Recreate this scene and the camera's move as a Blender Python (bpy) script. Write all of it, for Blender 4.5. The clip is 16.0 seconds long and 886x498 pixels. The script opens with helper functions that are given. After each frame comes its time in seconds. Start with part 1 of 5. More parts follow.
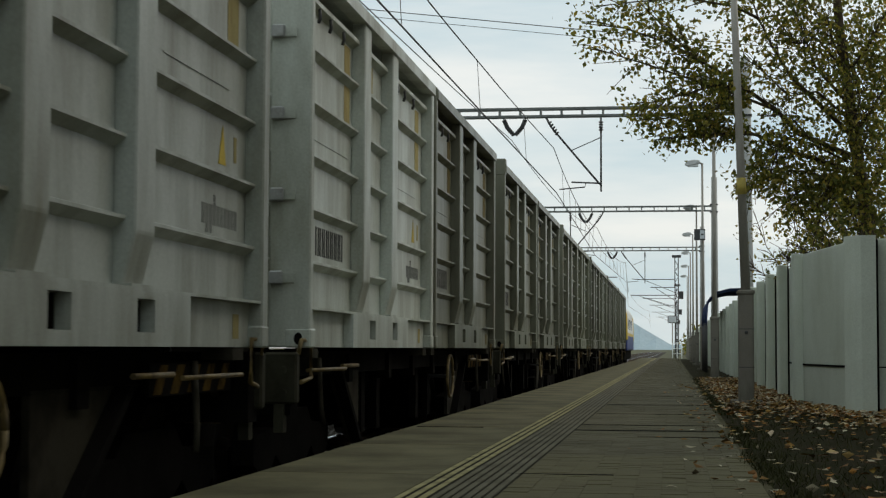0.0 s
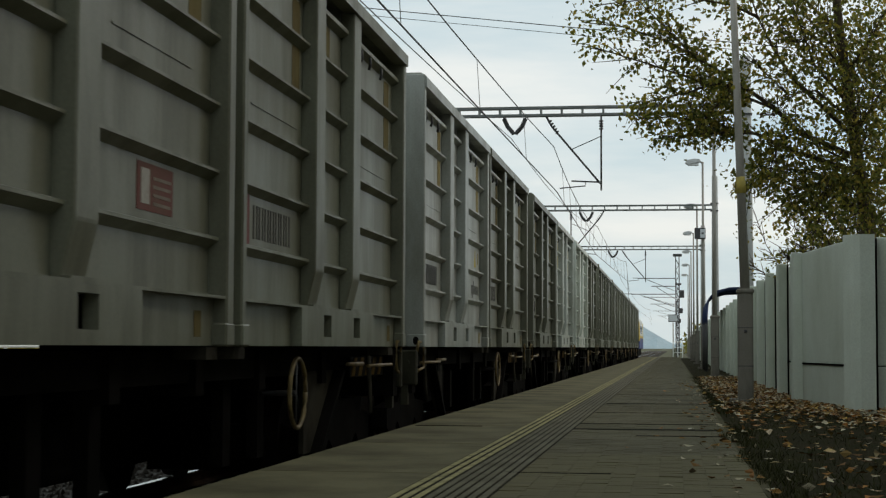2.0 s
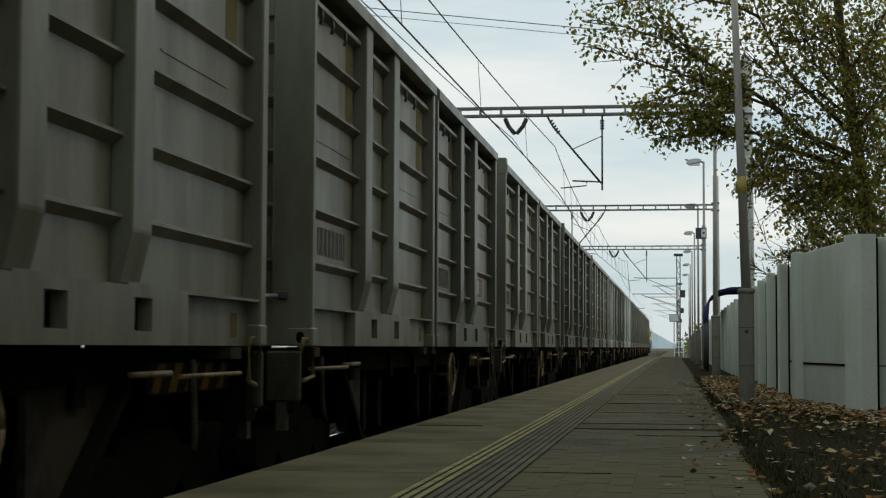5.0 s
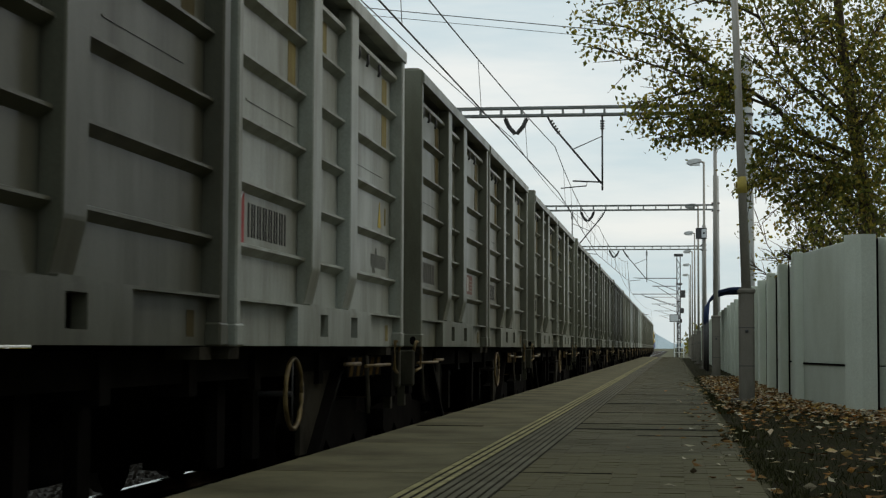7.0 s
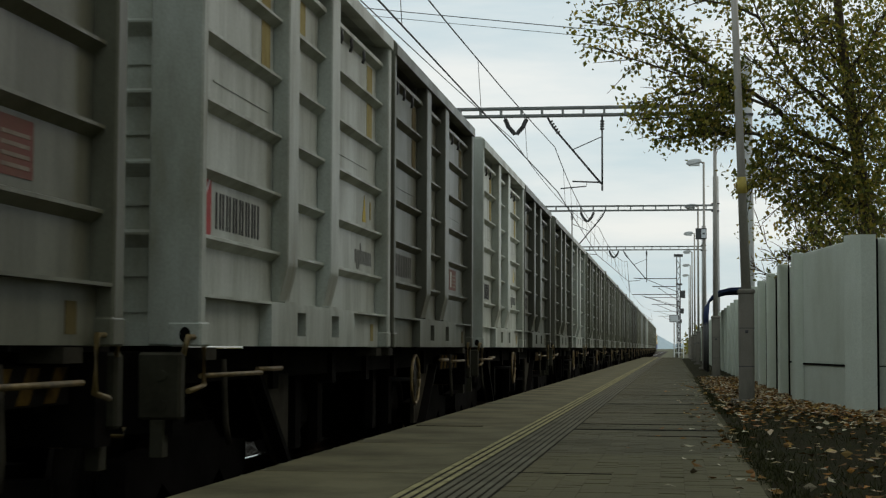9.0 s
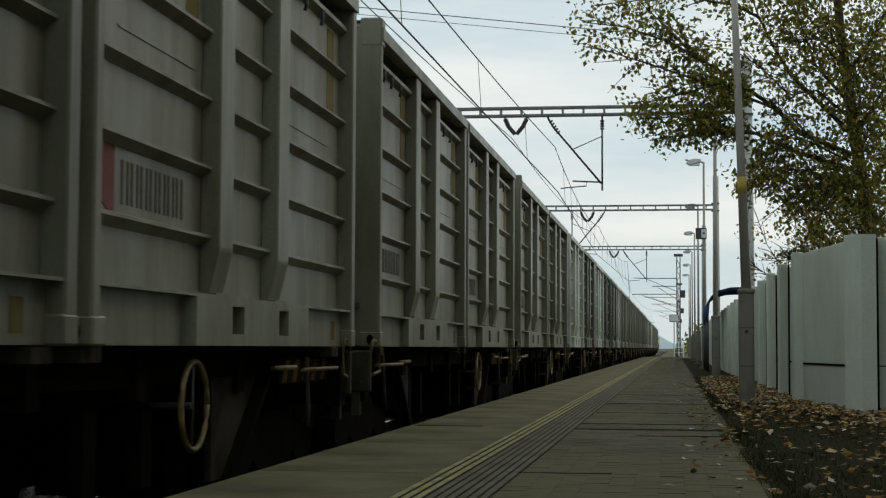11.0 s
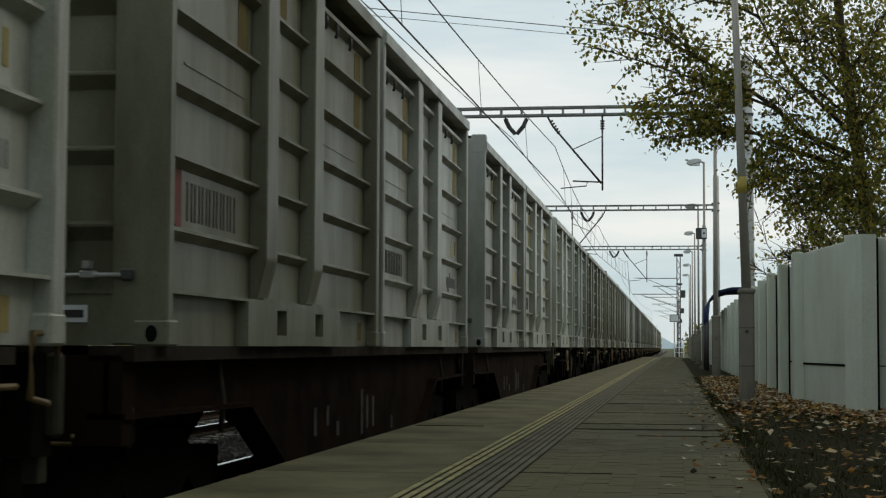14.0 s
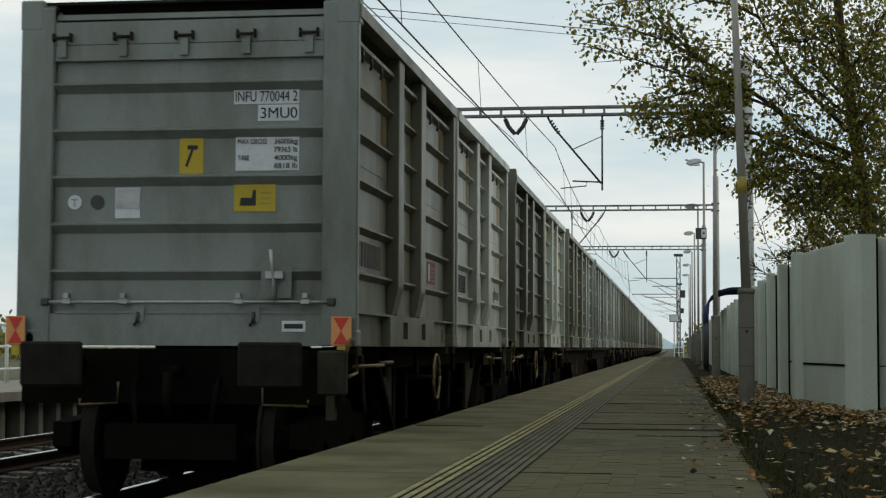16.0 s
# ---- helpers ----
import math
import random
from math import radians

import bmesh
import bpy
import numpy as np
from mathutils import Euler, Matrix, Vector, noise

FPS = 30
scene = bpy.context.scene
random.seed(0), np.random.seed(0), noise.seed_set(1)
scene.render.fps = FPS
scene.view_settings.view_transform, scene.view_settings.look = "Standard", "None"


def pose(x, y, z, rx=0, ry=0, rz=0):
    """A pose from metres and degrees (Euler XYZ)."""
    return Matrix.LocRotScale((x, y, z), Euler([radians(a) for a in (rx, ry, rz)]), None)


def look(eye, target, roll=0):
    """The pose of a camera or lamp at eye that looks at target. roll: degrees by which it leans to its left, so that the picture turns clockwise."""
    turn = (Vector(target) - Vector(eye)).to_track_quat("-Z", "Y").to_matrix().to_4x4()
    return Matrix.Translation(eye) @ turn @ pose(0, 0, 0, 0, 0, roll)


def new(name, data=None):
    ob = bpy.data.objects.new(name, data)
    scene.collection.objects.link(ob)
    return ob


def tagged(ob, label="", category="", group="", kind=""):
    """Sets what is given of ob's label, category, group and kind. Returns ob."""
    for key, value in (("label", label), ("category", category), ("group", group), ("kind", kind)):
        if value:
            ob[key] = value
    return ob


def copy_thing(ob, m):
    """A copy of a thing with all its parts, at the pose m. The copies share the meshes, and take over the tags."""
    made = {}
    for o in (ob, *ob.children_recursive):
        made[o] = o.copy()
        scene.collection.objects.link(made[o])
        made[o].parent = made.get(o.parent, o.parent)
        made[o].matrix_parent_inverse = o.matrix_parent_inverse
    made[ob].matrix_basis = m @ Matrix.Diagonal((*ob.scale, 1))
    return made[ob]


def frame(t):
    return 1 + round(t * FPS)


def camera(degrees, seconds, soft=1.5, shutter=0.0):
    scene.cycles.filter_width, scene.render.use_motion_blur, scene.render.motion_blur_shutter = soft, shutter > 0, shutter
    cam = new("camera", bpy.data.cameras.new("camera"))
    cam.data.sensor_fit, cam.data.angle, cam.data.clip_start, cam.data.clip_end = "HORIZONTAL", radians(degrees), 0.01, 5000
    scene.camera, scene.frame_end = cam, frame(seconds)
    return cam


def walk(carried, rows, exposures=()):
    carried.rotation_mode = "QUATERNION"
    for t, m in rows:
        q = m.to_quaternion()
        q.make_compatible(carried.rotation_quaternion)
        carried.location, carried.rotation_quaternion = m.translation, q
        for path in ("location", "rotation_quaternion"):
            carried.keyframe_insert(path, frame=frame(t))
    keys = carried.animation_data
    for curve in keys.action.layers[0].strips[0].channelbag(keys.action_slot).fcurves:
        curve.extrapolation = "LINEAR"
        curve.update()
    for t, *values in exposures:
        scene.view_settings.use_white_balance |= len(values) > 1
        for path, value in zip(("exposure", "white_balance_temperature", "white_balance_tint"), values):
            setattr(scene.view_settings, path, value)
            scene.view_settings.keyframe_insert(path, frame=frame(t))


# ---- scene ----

# camera: stands on the platform, hand-held, nearly still
cam = camera(30.56, 16.0, soft=1.25, shutter=0.07)
EYE = (0.0, 0.0, 0.71)
YAW, PITCH, ROLL = 8.115, 3.45, 0.25


def aim(dx, dy, sway=0.0):
    """The camera's pose, turned by small angles (degrees) to its right and upwards, and swayed sideways."""
    a, p = radians(YAW - dx), radians(PITCH + dy)
    way = Vector((-math.sin(a) * math.cos(p), math.cos(a) * math.cos(p), math.sin(p)))
    eye = Vector(EYE) + Vector((sway, 0, 0))
    return look(eye, eye + way * 10, ROLL)


walk(cam, [(0.0, aim(0.07, 0.04, -0.022)), (0.5, aim(0.06, 0.035, -0.014)), (1.0, aim(0.07, 0.0, -0.006)), (1.5, aim(0.06, 0.0)), (2.0, aim(0.035, 0.0)),
           (2.5, aim(0.02, 0.0)), (3.0, aim(0.0, 0.0)), (3.5, aim(0.0, -0.015)), (6.5, aim(0.0, 0.0)), (8.0, aim(-0.02, -0.01)), (9.0, aim(0.0, 0.01)),
           (11.5, aim(0.0, 0.0)), (13.5, aim(0.01, 0.0)), (14.5, aim(-0.025, 0.0)), (16.0, aim(0.0, 0.0))],
     exposures=[(0.0, 0.0, 7250, 14), (16.0, 0.0, 7250, 14)])

# overcast daylight, brighter ahead and to the right
world = bpy.data.worlds.new("overcast")
scene.world = world
world.use_nodes = True
wt = world.node_tree
wn, wl = wt.nodes, wt.links
sky = wn.new("ShaderNodeTexSky")
sky.sky_type, sky.sun_disc, sky.sun_elevation, sky.sun_rotation = "NISHITA", False, radians(38), radians(60)
sky.air_density, sky.dust_density = 1.0, 3.0
coord = wn.new("ShaderNodeTexCoord")
stretch = wn.new("ShaderNodeMapping")
stretch.inputs["Scale"].default_value = (1.0, 1.0, 6.0)
cloud = wn.new("ShaderNodeTexNoise")
cloud.inputs["Scale"].default_value, cloud.inputs["Detail"].default_value, cloud.inputs["Roughness"].default_value = 3.2, 6, 0.55
ramp = wn.new("ShaderNodeValToRGB")
ramp.color_ramp.elements[0].position, ramp.color_ramp.elements[1].position = 0.44, 0.76
ramp.color_ramp.elements[0].color, ramp.color_ramp.elements[1].color = (4.25, 6.0, 7.0, 1), (7.1, 8.0, 8.35, 1)
blend = wn.new("ShaderNodeMix")
blend.data_type = "RGBA"
blend.inputs[0].default_value = 0.86
wl.new(coord.outputs["Generated"], stretch.inputs[0])
wl.new(stretch.outputs[0], cloud.inputs["Vector"])
split = wn.new("ShaderNodeSeparateXYZ")
zone = wn.new("ShaderNodeValToRGB")
while len(zone.color_ramp.elements) < 5:
    zone.color_ramp.elements.new(0.5)
for stop, (place_z, level) in zip(zone.color_ramp.elements, ((0.0, 0.08), (0.07, 0.06), (0.115, 0.0), (0.165, 0.11), (0.30, 0.10))):
    stop.position, stop.color = place_z, (level, level, level, 1)
tilt = wn.new("ShaderNodeMath")
wl.new(coord.outputs["Generated"], split.inputs[0])
wl.new(split.outputs["Z"], zone.inputs[0])
wl.new(cloud.outputs["Fac"], tilt.inputs[0])
wl.new(zone.outputs[0], tilt.inputs[1])
wl.new(tilt.outputs[0], ramp.inputs[0])
wl.new(sky.outputs[0], blend.inputs[6])
wl.new(ramp.outputs[0], blend.inputs[7])
wl.new(blend.outputs[2], wn["Background"].inputs[0])
wn["Background"].inputs[1].default_value = 0.12
sun = new("sun", bpy.data.lights.new("sun", "SUN"))
sun.data.energy, sun.data.angle, sun.data.color = 0.55, radians(30), (1.0, 0.96, 0.9)
sun.matrix_world = look((9, 5, 9), (0, 0, 0))


# ---- materials ----
def surface(name, c, dirt=None, amount=0.4, scale=3.0, grain=60.0, rough=0.75, metal=0.0, bump=0.15, stretched=(1, 1, 1), tint=False, island=None, dist=0.004, spec=None):
    """A weathered surface: base colour, blotches of dirt at one scale, grain and relief at another.
    tint: the object's own paint colour multiplies it. island: colours drawn piece by piece."""
    m = bpy.data.materials.new(name)
    m.use_nodes = True
    n, l = m.node_tree.nodes, m.node_tree.links
    b = n["Principled BSDF"]
    b.inputs["Roughness"].default_value, b.inputs["Metallic"].default_value = rough, metal
    b.inputs["Specular IOR Level"].default_value = spec if spec is not None else 0.2 if rough > 0.78 else 0.45
    tc = n.new("ShaderNodeTexCoord")
    mp = n.new("ShaderNodeMapping")
    mp.inputs["Scale"].default_value = stretched
    l.new(tc.outputs["Object"], mp.inputs[0])
    big = n.new("ShaderNodeTexNoise")
    big.inputs["Scale"].default_value, big.inputs["Detail"].default_value, big.inputs["Roughness"].default_value = scale, 7, 0.62
    fine = n.new("ShaderNodeTexNoise")
    fine.inputs["Scale"].default_value, fine.inputs["Detail"].default_value = grain, 5
    l.new(mp.outputs[0], big.inputs["Vector"])
    l.new(tc.outputs["Object"], fine.inputs["Vector"])
    r = n.new("ShaderNodeMapRange")
    r.inputs[1].default_value, r.inputs[2].default_value, r.inputs[4].default_value = 0.42, 0.72, amount
    l.new(big.outputs["Fac"], r.inputs[0])
    mix = n.new("ShaderNodeMix")
    mix.data_type = "RGBA"
    d = dirt or tuple(v * 0.45 for v in c)
    mix.inputs[6].default_value, mix.inputs[7].default_value = (*c, 1), (*d, 1)
    l.new(r.outputs[0], mix.inputs[0])
    if island:
        geo = n.new("ShaderNodeNewGeometry")
        pick = n.new("ShaderNodeValToRGB")
        pick.color_ramp.interpolation = "LINEAR"
        while len(pick.color_ramp.elements) < len(island):
            pick.color_ramp.elements.new(0.5)
        for k, v in enumerate(island):
            pick.color_ramp.elements[k].position = k / (len(island) - 1)
            pick.color_ramp.elements[k].color = (*v, 1)
        l.new(geo.outputs["Random Per Island"], pick.inputs[0])
        l.new(pick.outputs[0], mix.inputs[6])
    g = n.new("ShaderNodeMapRange")
    g.inputs[3].default_value, g.inputs[4].default_value = 0.78, 1.2
    l.new(fine.outputs["Fac"], g.inputs[0])
    mul = n.new("ShaderNodeMix")
    mul.data_type, mul.blend_type = "RGBA", "MULTIPLY"
    mul.inputs[0].default_value = 1.0
    l.new(mix.outputs[2], mul.inputs[6])
    l.new(g.outputs[0], mul.inputs[7])
    last = mul.outputs[2]
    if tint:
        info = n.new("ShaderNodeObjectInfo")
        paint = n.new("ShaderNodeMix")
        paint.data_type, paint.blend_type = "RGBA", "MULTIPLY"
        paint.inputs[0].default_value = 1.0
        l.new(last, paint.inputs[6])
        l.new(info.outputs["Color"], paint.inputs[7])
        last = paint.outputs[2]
    l.new(last, b.inputs["Base Color"])
    rr = n.new("ShaderNodeMapRange")
    rr.inputs[3].default_value, rr.inputs[4].default_value = max(rough - 0.15, 0.05), min(rough + 0.15, 1)
    l.new(big.outputs["Fac"], rr.inputs[0])
    l.new(rr.outputs[0], b.inputs["Roughness"])
    if bump:
        bp = n.new("ShaderNodeBump")
        bp.inputs["Strength"].default_value, bp.inputs["Distance"].default_value = bump, dist
        l.new(fine.outputs["Fac"], bp.inputs["Height"])
        l.new(bp.outputs[0], b.inputs["Normal"])
    return m


def varied(m, low, high):
    """Let each object with this material be a little lighter or darker."""
    n, l = m.node_tree.nodes, m.node_tree.links
    b = n["Principled BSDF"]
    was = b.inputs["Base Color"].links[0].from_socket
    info, r, mul = n.new("ShaderNodeObjectInfo"), n.new("ShaderNodeMapRange"), n.new("ShaderNodeMix")
    r.inputs[3].default_value, r.inputs[4].default_value = low, high
    mul.data_type, mul.blend_type = "RGBA", "MULTIPLY"
    mul.inputs[0].default_value = 1.0
    l.new(info.outputs["Random"], r.inputs[0])
    l.new(was, mul.inputs[6])
    l.new(r.outputs[0], mul.inputs[7])
    l.new(mul.outputs[2], b.inputs["Base Color"])
    return m


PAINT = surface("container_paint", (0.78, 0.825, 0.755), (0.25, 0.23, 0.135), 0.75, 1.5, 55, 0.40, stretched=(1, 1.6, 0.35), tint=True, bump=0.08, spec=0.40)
STAIN = surface("rust_yellow_stain", (0.62, 0.52, 0.22), (0.34, 0.22, 0.08), 0.8, 7, 60, 0.8, stretched=(1, 1, 0.3), tint=True)
RED = surface("red_sticker", (0.40, 0.025, 0.022), (0.24, 0.04, 0.03), 0.5, 6, 70, 0.6, tint=False)
FADED_RED = surface("faded_red_block", (0.17, 0.035, 0.028), (0.10, 0.05, 0.035), 0.7, 6, 70, 0.7)
STICKER = surface("faded_red_sticker", (0.15, 0.045, 0.033), (0.14, 0.08, 0.05), 0.8, 5, 60, 0.75)
FADED_WHITE = surface("faded_white_print", (0.40, 0.38, 0.33), (0.24, 0.20, 0.16), 0.6, 6, 60, 0.75)
DULL = surface("dull_print", (0.24, 0.20, 0.16), (0.14, 0.10, 0.08), 0.6, 6, 60, 0.8)
INK = surface("dark_lettering", (0.015, 0.016, 0.016), (0.05, 0.05, 0.045), 0.5, 9, 60, 0.7)
GREYED = surface("greyed_lettering", (0.055, 0.054, 0.046), (0.13, 0.125, 0.105), 0.8, 9, 60, 0.75)
FAINT = surface("faded_lettering", (0.20, 0.205, 0.19), (0.32, 0.32, 0.30), 0.7, 9, 60, 0.7)
PLATE = surface("white_plate", (0.62, 0.65, 0.66), (0.40, 0.42, 0.40), 0.4, 8, 60, 0.6)
YELLOW_LABEL = surface("yellow_label", (0.50, 0.36, 0.02), (0.40, 0.28, 0.02), 0.4, 8, 60, 0.6)
TAIL_WHITE = surface("tail_sign_amber", (0.72, 0.30, 0.10), (0.60, 0.22, 0.08), 0.4, 20, 90, 0.4)
TAIL_RED = surface("tail_sign_red", (0.62, 0.035, 0.02), (0.5, 0.06, 0.02), 0.4, 20, 90, 0.4)
GALV = surface("galvanised_steel", (0.42, 0.43, 0.42), (0.22, 0.20, 0.17), 0.5, 6, 60, 0.45, metal=0.5)
# grime taken down to near black: shade under wagons and in hollows is painted in
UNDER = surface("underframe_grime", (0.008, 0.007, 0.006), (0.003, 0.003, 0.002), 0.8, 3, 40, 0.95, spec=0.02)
GRIMY = surface("dusty_frame_plate", (0.040, 0.036, 0.025), (0.010, 0.008, 0.006), 0.9, 3, 40, 0.85, spec=0.05)
END_PLATE = surface("olive_end_plate", (0.042, 0.040, 0.026), (0.018, 0.016, 0.010), 0.8, 4, 40, 0.8, spec=0.1)
GIRDER = surface("brown_girder", (0.016, 0.009, 0.0055), (0.003, 0.002, 0.0015), 0.95, 2.2, 40, 0.9, spec=0.02)
FLANGE = surface("worn_flange", (0.028, 0.023, 0.017), (0.010, 0.007, 0.005), 0.8, 3, 40, 0.85, spec=0.05)
STENCIL = surface("worn_white_stencil", (0.06, 0.057, 0.048), (0.012, 0.009, 0.006), 1.0, 9, 50, 0.85)
OCHRE = surface("ochre_paint", (0.17, 0.115, 0.035), (0.03, 0.022, 0.012), 0.9, 9, 50, 0.6)
STRIPE = surface("worn_warning_stripe", (0.075, 0.046, 0.010), (0.015, 0.010, 0.005), 1.0, 7, 50, 0.9, spec=0.03)
STAKE = surface("yellow_stake", (0.50, 0.36, 0.03), (0.22, 0.15, 0.03), 0.6, 9, 50, 0.6)
TAPE = surface("faded_yellow_tape", (0.40, 0.31, 0.06), (0.24, 0.20, 0.08), 0.7, 9, 50, 0.7)
WHEEL = surface("wheel_steel", (0.018, 0.015, 0.012), (0.008, 0.006, 0.005), 0.7, 6, 60, 0.8, spec=0.1)
RAILHEAD = surface("polished_rail", (0.62, 0.62, 0.60), (0.40, 0.38, 0.34), 0.3, 6, 90, 0.25, metal=0.9, bump=0.03)
RAILSIDE = surface("rusty_rail", (0.07, 0.045, 0.03), (0.03, 0.02, 0.015), 0.7, 6, 60, 0.9, spec=0.05)
SLEEPER = varied(surface("concrete_sleeper", (0.13, 0.12, 0.098), (0.05, 0.044, 0.032), 0.7, 4, 40, 0.9), 0.7, 1.1)
STONES = surface("ballast_stone", (0.1, 0.09, 0.08), (0.05, 0.042, 0.035), 0.6, 12, 40, 0.95, island=[(0.018, 0.015, 0.012), (0.036, 0.030, 0.024), (0.024, 0.020, 0.016), (0.046, 0.039, 0.030)])
BED = surface("ballast_bed", (0.034, 0.029, 0.022), (0.015, 0.013, 0.009), 0.9, 9, 22, 0.95, bump=1.0, dist=0.05)
EDGE = varied(surface("platform_edge_slab", (0.128, 0.112, 0.056), (0.037, 0.035, 0.015), 0.9, 1.1, 45, 0.9, bump=0.4), 0.95, 1.04)
PAVER = varied(surface("paving_block", (0.103, 0.089, 0.041), (0.028, 0.031, 0.011), 0.9, 0.9, 60, 0.9, bump=0.35), 0.90, 1.08)
PAVER_FAR = surface("paving_blocks", (0.112, 0.099, 0.060), (0.036, 0.037, 0.016), 0.8, 1.1, 60, 0.9, bump=0.35, island=[(0.088, 0.076, 0.039), (0.104, 0.091, 0.049), (0.094, 0.081, 0.042)])
JOINT = surface("joint_sand", (0.080, 0.070, 0.038), (0.026, 0.027, 0.012), 0.85, 1.2, 50, 1.0, spec=0.05)
GROOVE = surface("dirt_in_grooves", (0.026, 0.023, 0.014), (0.012, 0.011, 0.007), 0.7, 3, 50, 1.0, spec=0.04)
TACTILE = surface("tactile_rib", (0.120, 0.108, 0.068), (0.05, 0.045, 0.025), 0.7, 2, 60, 0.9)
YELLOW = surface("worn_yellow_line", (0.31, 0.275, 0.125), (0.11, 0.097, 0.05), 0.95, 5, 55, 0.85)
SOIL = surface("mossy_soil", (0.024, 0.019, 0.008), (0.016, 0.020, 0.005), 1.0, 2.2, 35, 1.0, bump=0.8, dist=0.03, spec=0.04)
FIELD = surface("field", (0.10, 0.095, 0.05), (0.05, 0.06, 0.03), 0.9, 0.05, 3, 1.0)
WALLP = varied(surface("pale_concrete_wall", (0.54, 0.585, 0.50), (0.36, 0.385, 0.29), 0.6, 0.8, 70, 0.85, stretched=(1, 1, 0.6), bump=0.1), 0.94, 1.04)
SLEEVE = surface("grey_concrete_sleeve", (0.20, 0.185, 0.155), (0.09, 0.085, 0.065), 0.8, 3, 60, 0.9, stretched=(1, 1, 0.4))
POLE = surface("painted_pole", (0.34, 0.32, 0.28), (0.20, 0.18, 0.15), 0.6, 4, 60, 0.6, metal=0.2, stretched=(1, 1, 0.2))
MAST = surface("concrete_mast", (0.42, 0.43, 0.41), (0.25, 0.25, 0.22), 0.6, 2, 60, 0.85)
GANTRY = surface("gantry_steel", (0.17, 0.185, 0.175), (0.10, 0.10, 0.09), 0.6, 3, 60, 0.65, metal=0.2)
IRON = surface("dark_iron", (0.05, 0.05, 0.05), (0.03, 0.025, 0.02), 0.5, 8, 60, 0.6)
COPPER = surface("dull_copper_wire", (0.09, 0.095, 0.10), (0.05, 0.05, 0.05), 0.4, 5, 40, 0.6, metal=0.3)
LAMPGLASS = surface("lamp_cover", (0.55, 0.56, 0.55), (0.35, 0.35, 0.33), 0.5, 8, 60, 0.35)
BLUE = surface("blue_frame", (0.015, 0.035, 0.11), (0.01, 0.02, 0.05), 0.5, 5, 60, 0.45)
BARK = surface("birch_bark", (0.085, 0.065, 0.042), (0.03, 0.024, 0.018), 0.8, 9, 50, 0.9, stretched=(1, 1, 0.4), bump=0.5)
LEAF = surface("autumn_leaf", (0.1, 0.1, 0.02), (0.045, 0.050, 0.011), 0.6, 1.4, 40, 0.6, bump=0, island=[(0.052, 0.066, 0.015), (0.168, 0.183, 0.029), (0.073, 0.095, 0.018), (0.357, 0.307, 0.039), (0.126, 0.154, 0.024), (0.42, 0.307, 0.049), (0.063, 0.079, 0.016)])
MOSS = surface("mossy_grass", (0.03, 0.035, 0.01), (0.02, 0.018, 0.008), 0.7, 2, 40, 0.9, bump=0, island=[(0.020, 0.024, 0.006), (0.045, 0.048, 0.012), (0.028, 0.032, 0.008), (0.06, 0.055, 0.018)])
LITTER = surface("fallen_leaf", (0.2, 0.12, 0.05), (0.08, 0.05, 0.02), 0.3, 6, 40, 0.8, bump=0, island=[(0.07, 0.034, 0.011), (0.30, 0.16, 0.035), (0.12, 0.058, 0.017), (0.58, 0.52, 0.36), (0.04, 0.024, 0.009), (0.42, 0.27, 0.07), (0.60, 0.54, 0.40), (0.34, 0.13, 0.025), (0.09, 0.044, 0.013), (0.44, 0.20, 0.04)])
WHITE_RAIL = surface("white_tube", (0.70, 0.72, 0.70), (0.42, 0.42, 0.38), 0.4, 6, 60, 0.5)
FAR_PLATFORM = surface("far_platform", (0.24, 0.22, 0.18), (0.12, 0.11, 0.09), 0.6, 2, 50, 0.9)
HILL = surface("hazy_hill", (0.36, 0.46, 0.50), (0.30, 0.37, 0.41), 0.6, 0.01, 0.2, 1.0, bump=0)
LOCO_YELLOW = surface("loco_yellow", (0.62, 0.42, 0.03), (0.40, 0.27, 0.04), 0.4, 2, 50, 0.45)
LOCO_BLUE = surface("loco_blue", (0.02, 0.045, 0.20), (0.02, 0.03, 0.09), 0.4, 2, 50, 0.45)
LOCO_WHITE = surface("loco_white", (0.62, 0.62, 0.58), (0.40, 0.38, 0.33), 0.4, 2, 50, 0.45)
LOCO_GLASS = surface("loco_window", (0.02, 0.025, 0.03), (0.015, 0.018, 0.02), 0.3, 2, 20, 0.12, bump=0)


def let_through(m, share):
    """Thin leaves: part of the light passes through."""
    n, l = m.node_tree.nodes, m.node_tree.links
    b, out = n["Principled BSDF"], n["Material Output"]
    t, mx = n.new("ShaderNodeBsdfTranslucent"), n.new("ShaderNodeMixShader")
    l.new(b.inputs["Base Color"].links[0].from_socket, t.inputs["Color"])
    mx.inputs[0].default_value = share
    l.new(b.outputs[0], mx.inputs[1])
    l.new(t.outputs[0], mx.inputs[2])
    l.new(mx.outputs[0], out.inputs["Surface"])


let_through(LEAF, 0.5)


# ---- mesh helpers ----
def box(bm, x0, x1, y0, y1, z0, z1):
    m = Matrix.LocRotScale(((x0 + x1) / 2, (y0 + y1) / 2, (z0 + z1) / 2), None, (abs(x1 - x0), abs(y1 - y0), abs(z1 - z0)))
    return bmesh.ops.create_cube(bm, size=1, matrix=m)["verts"]


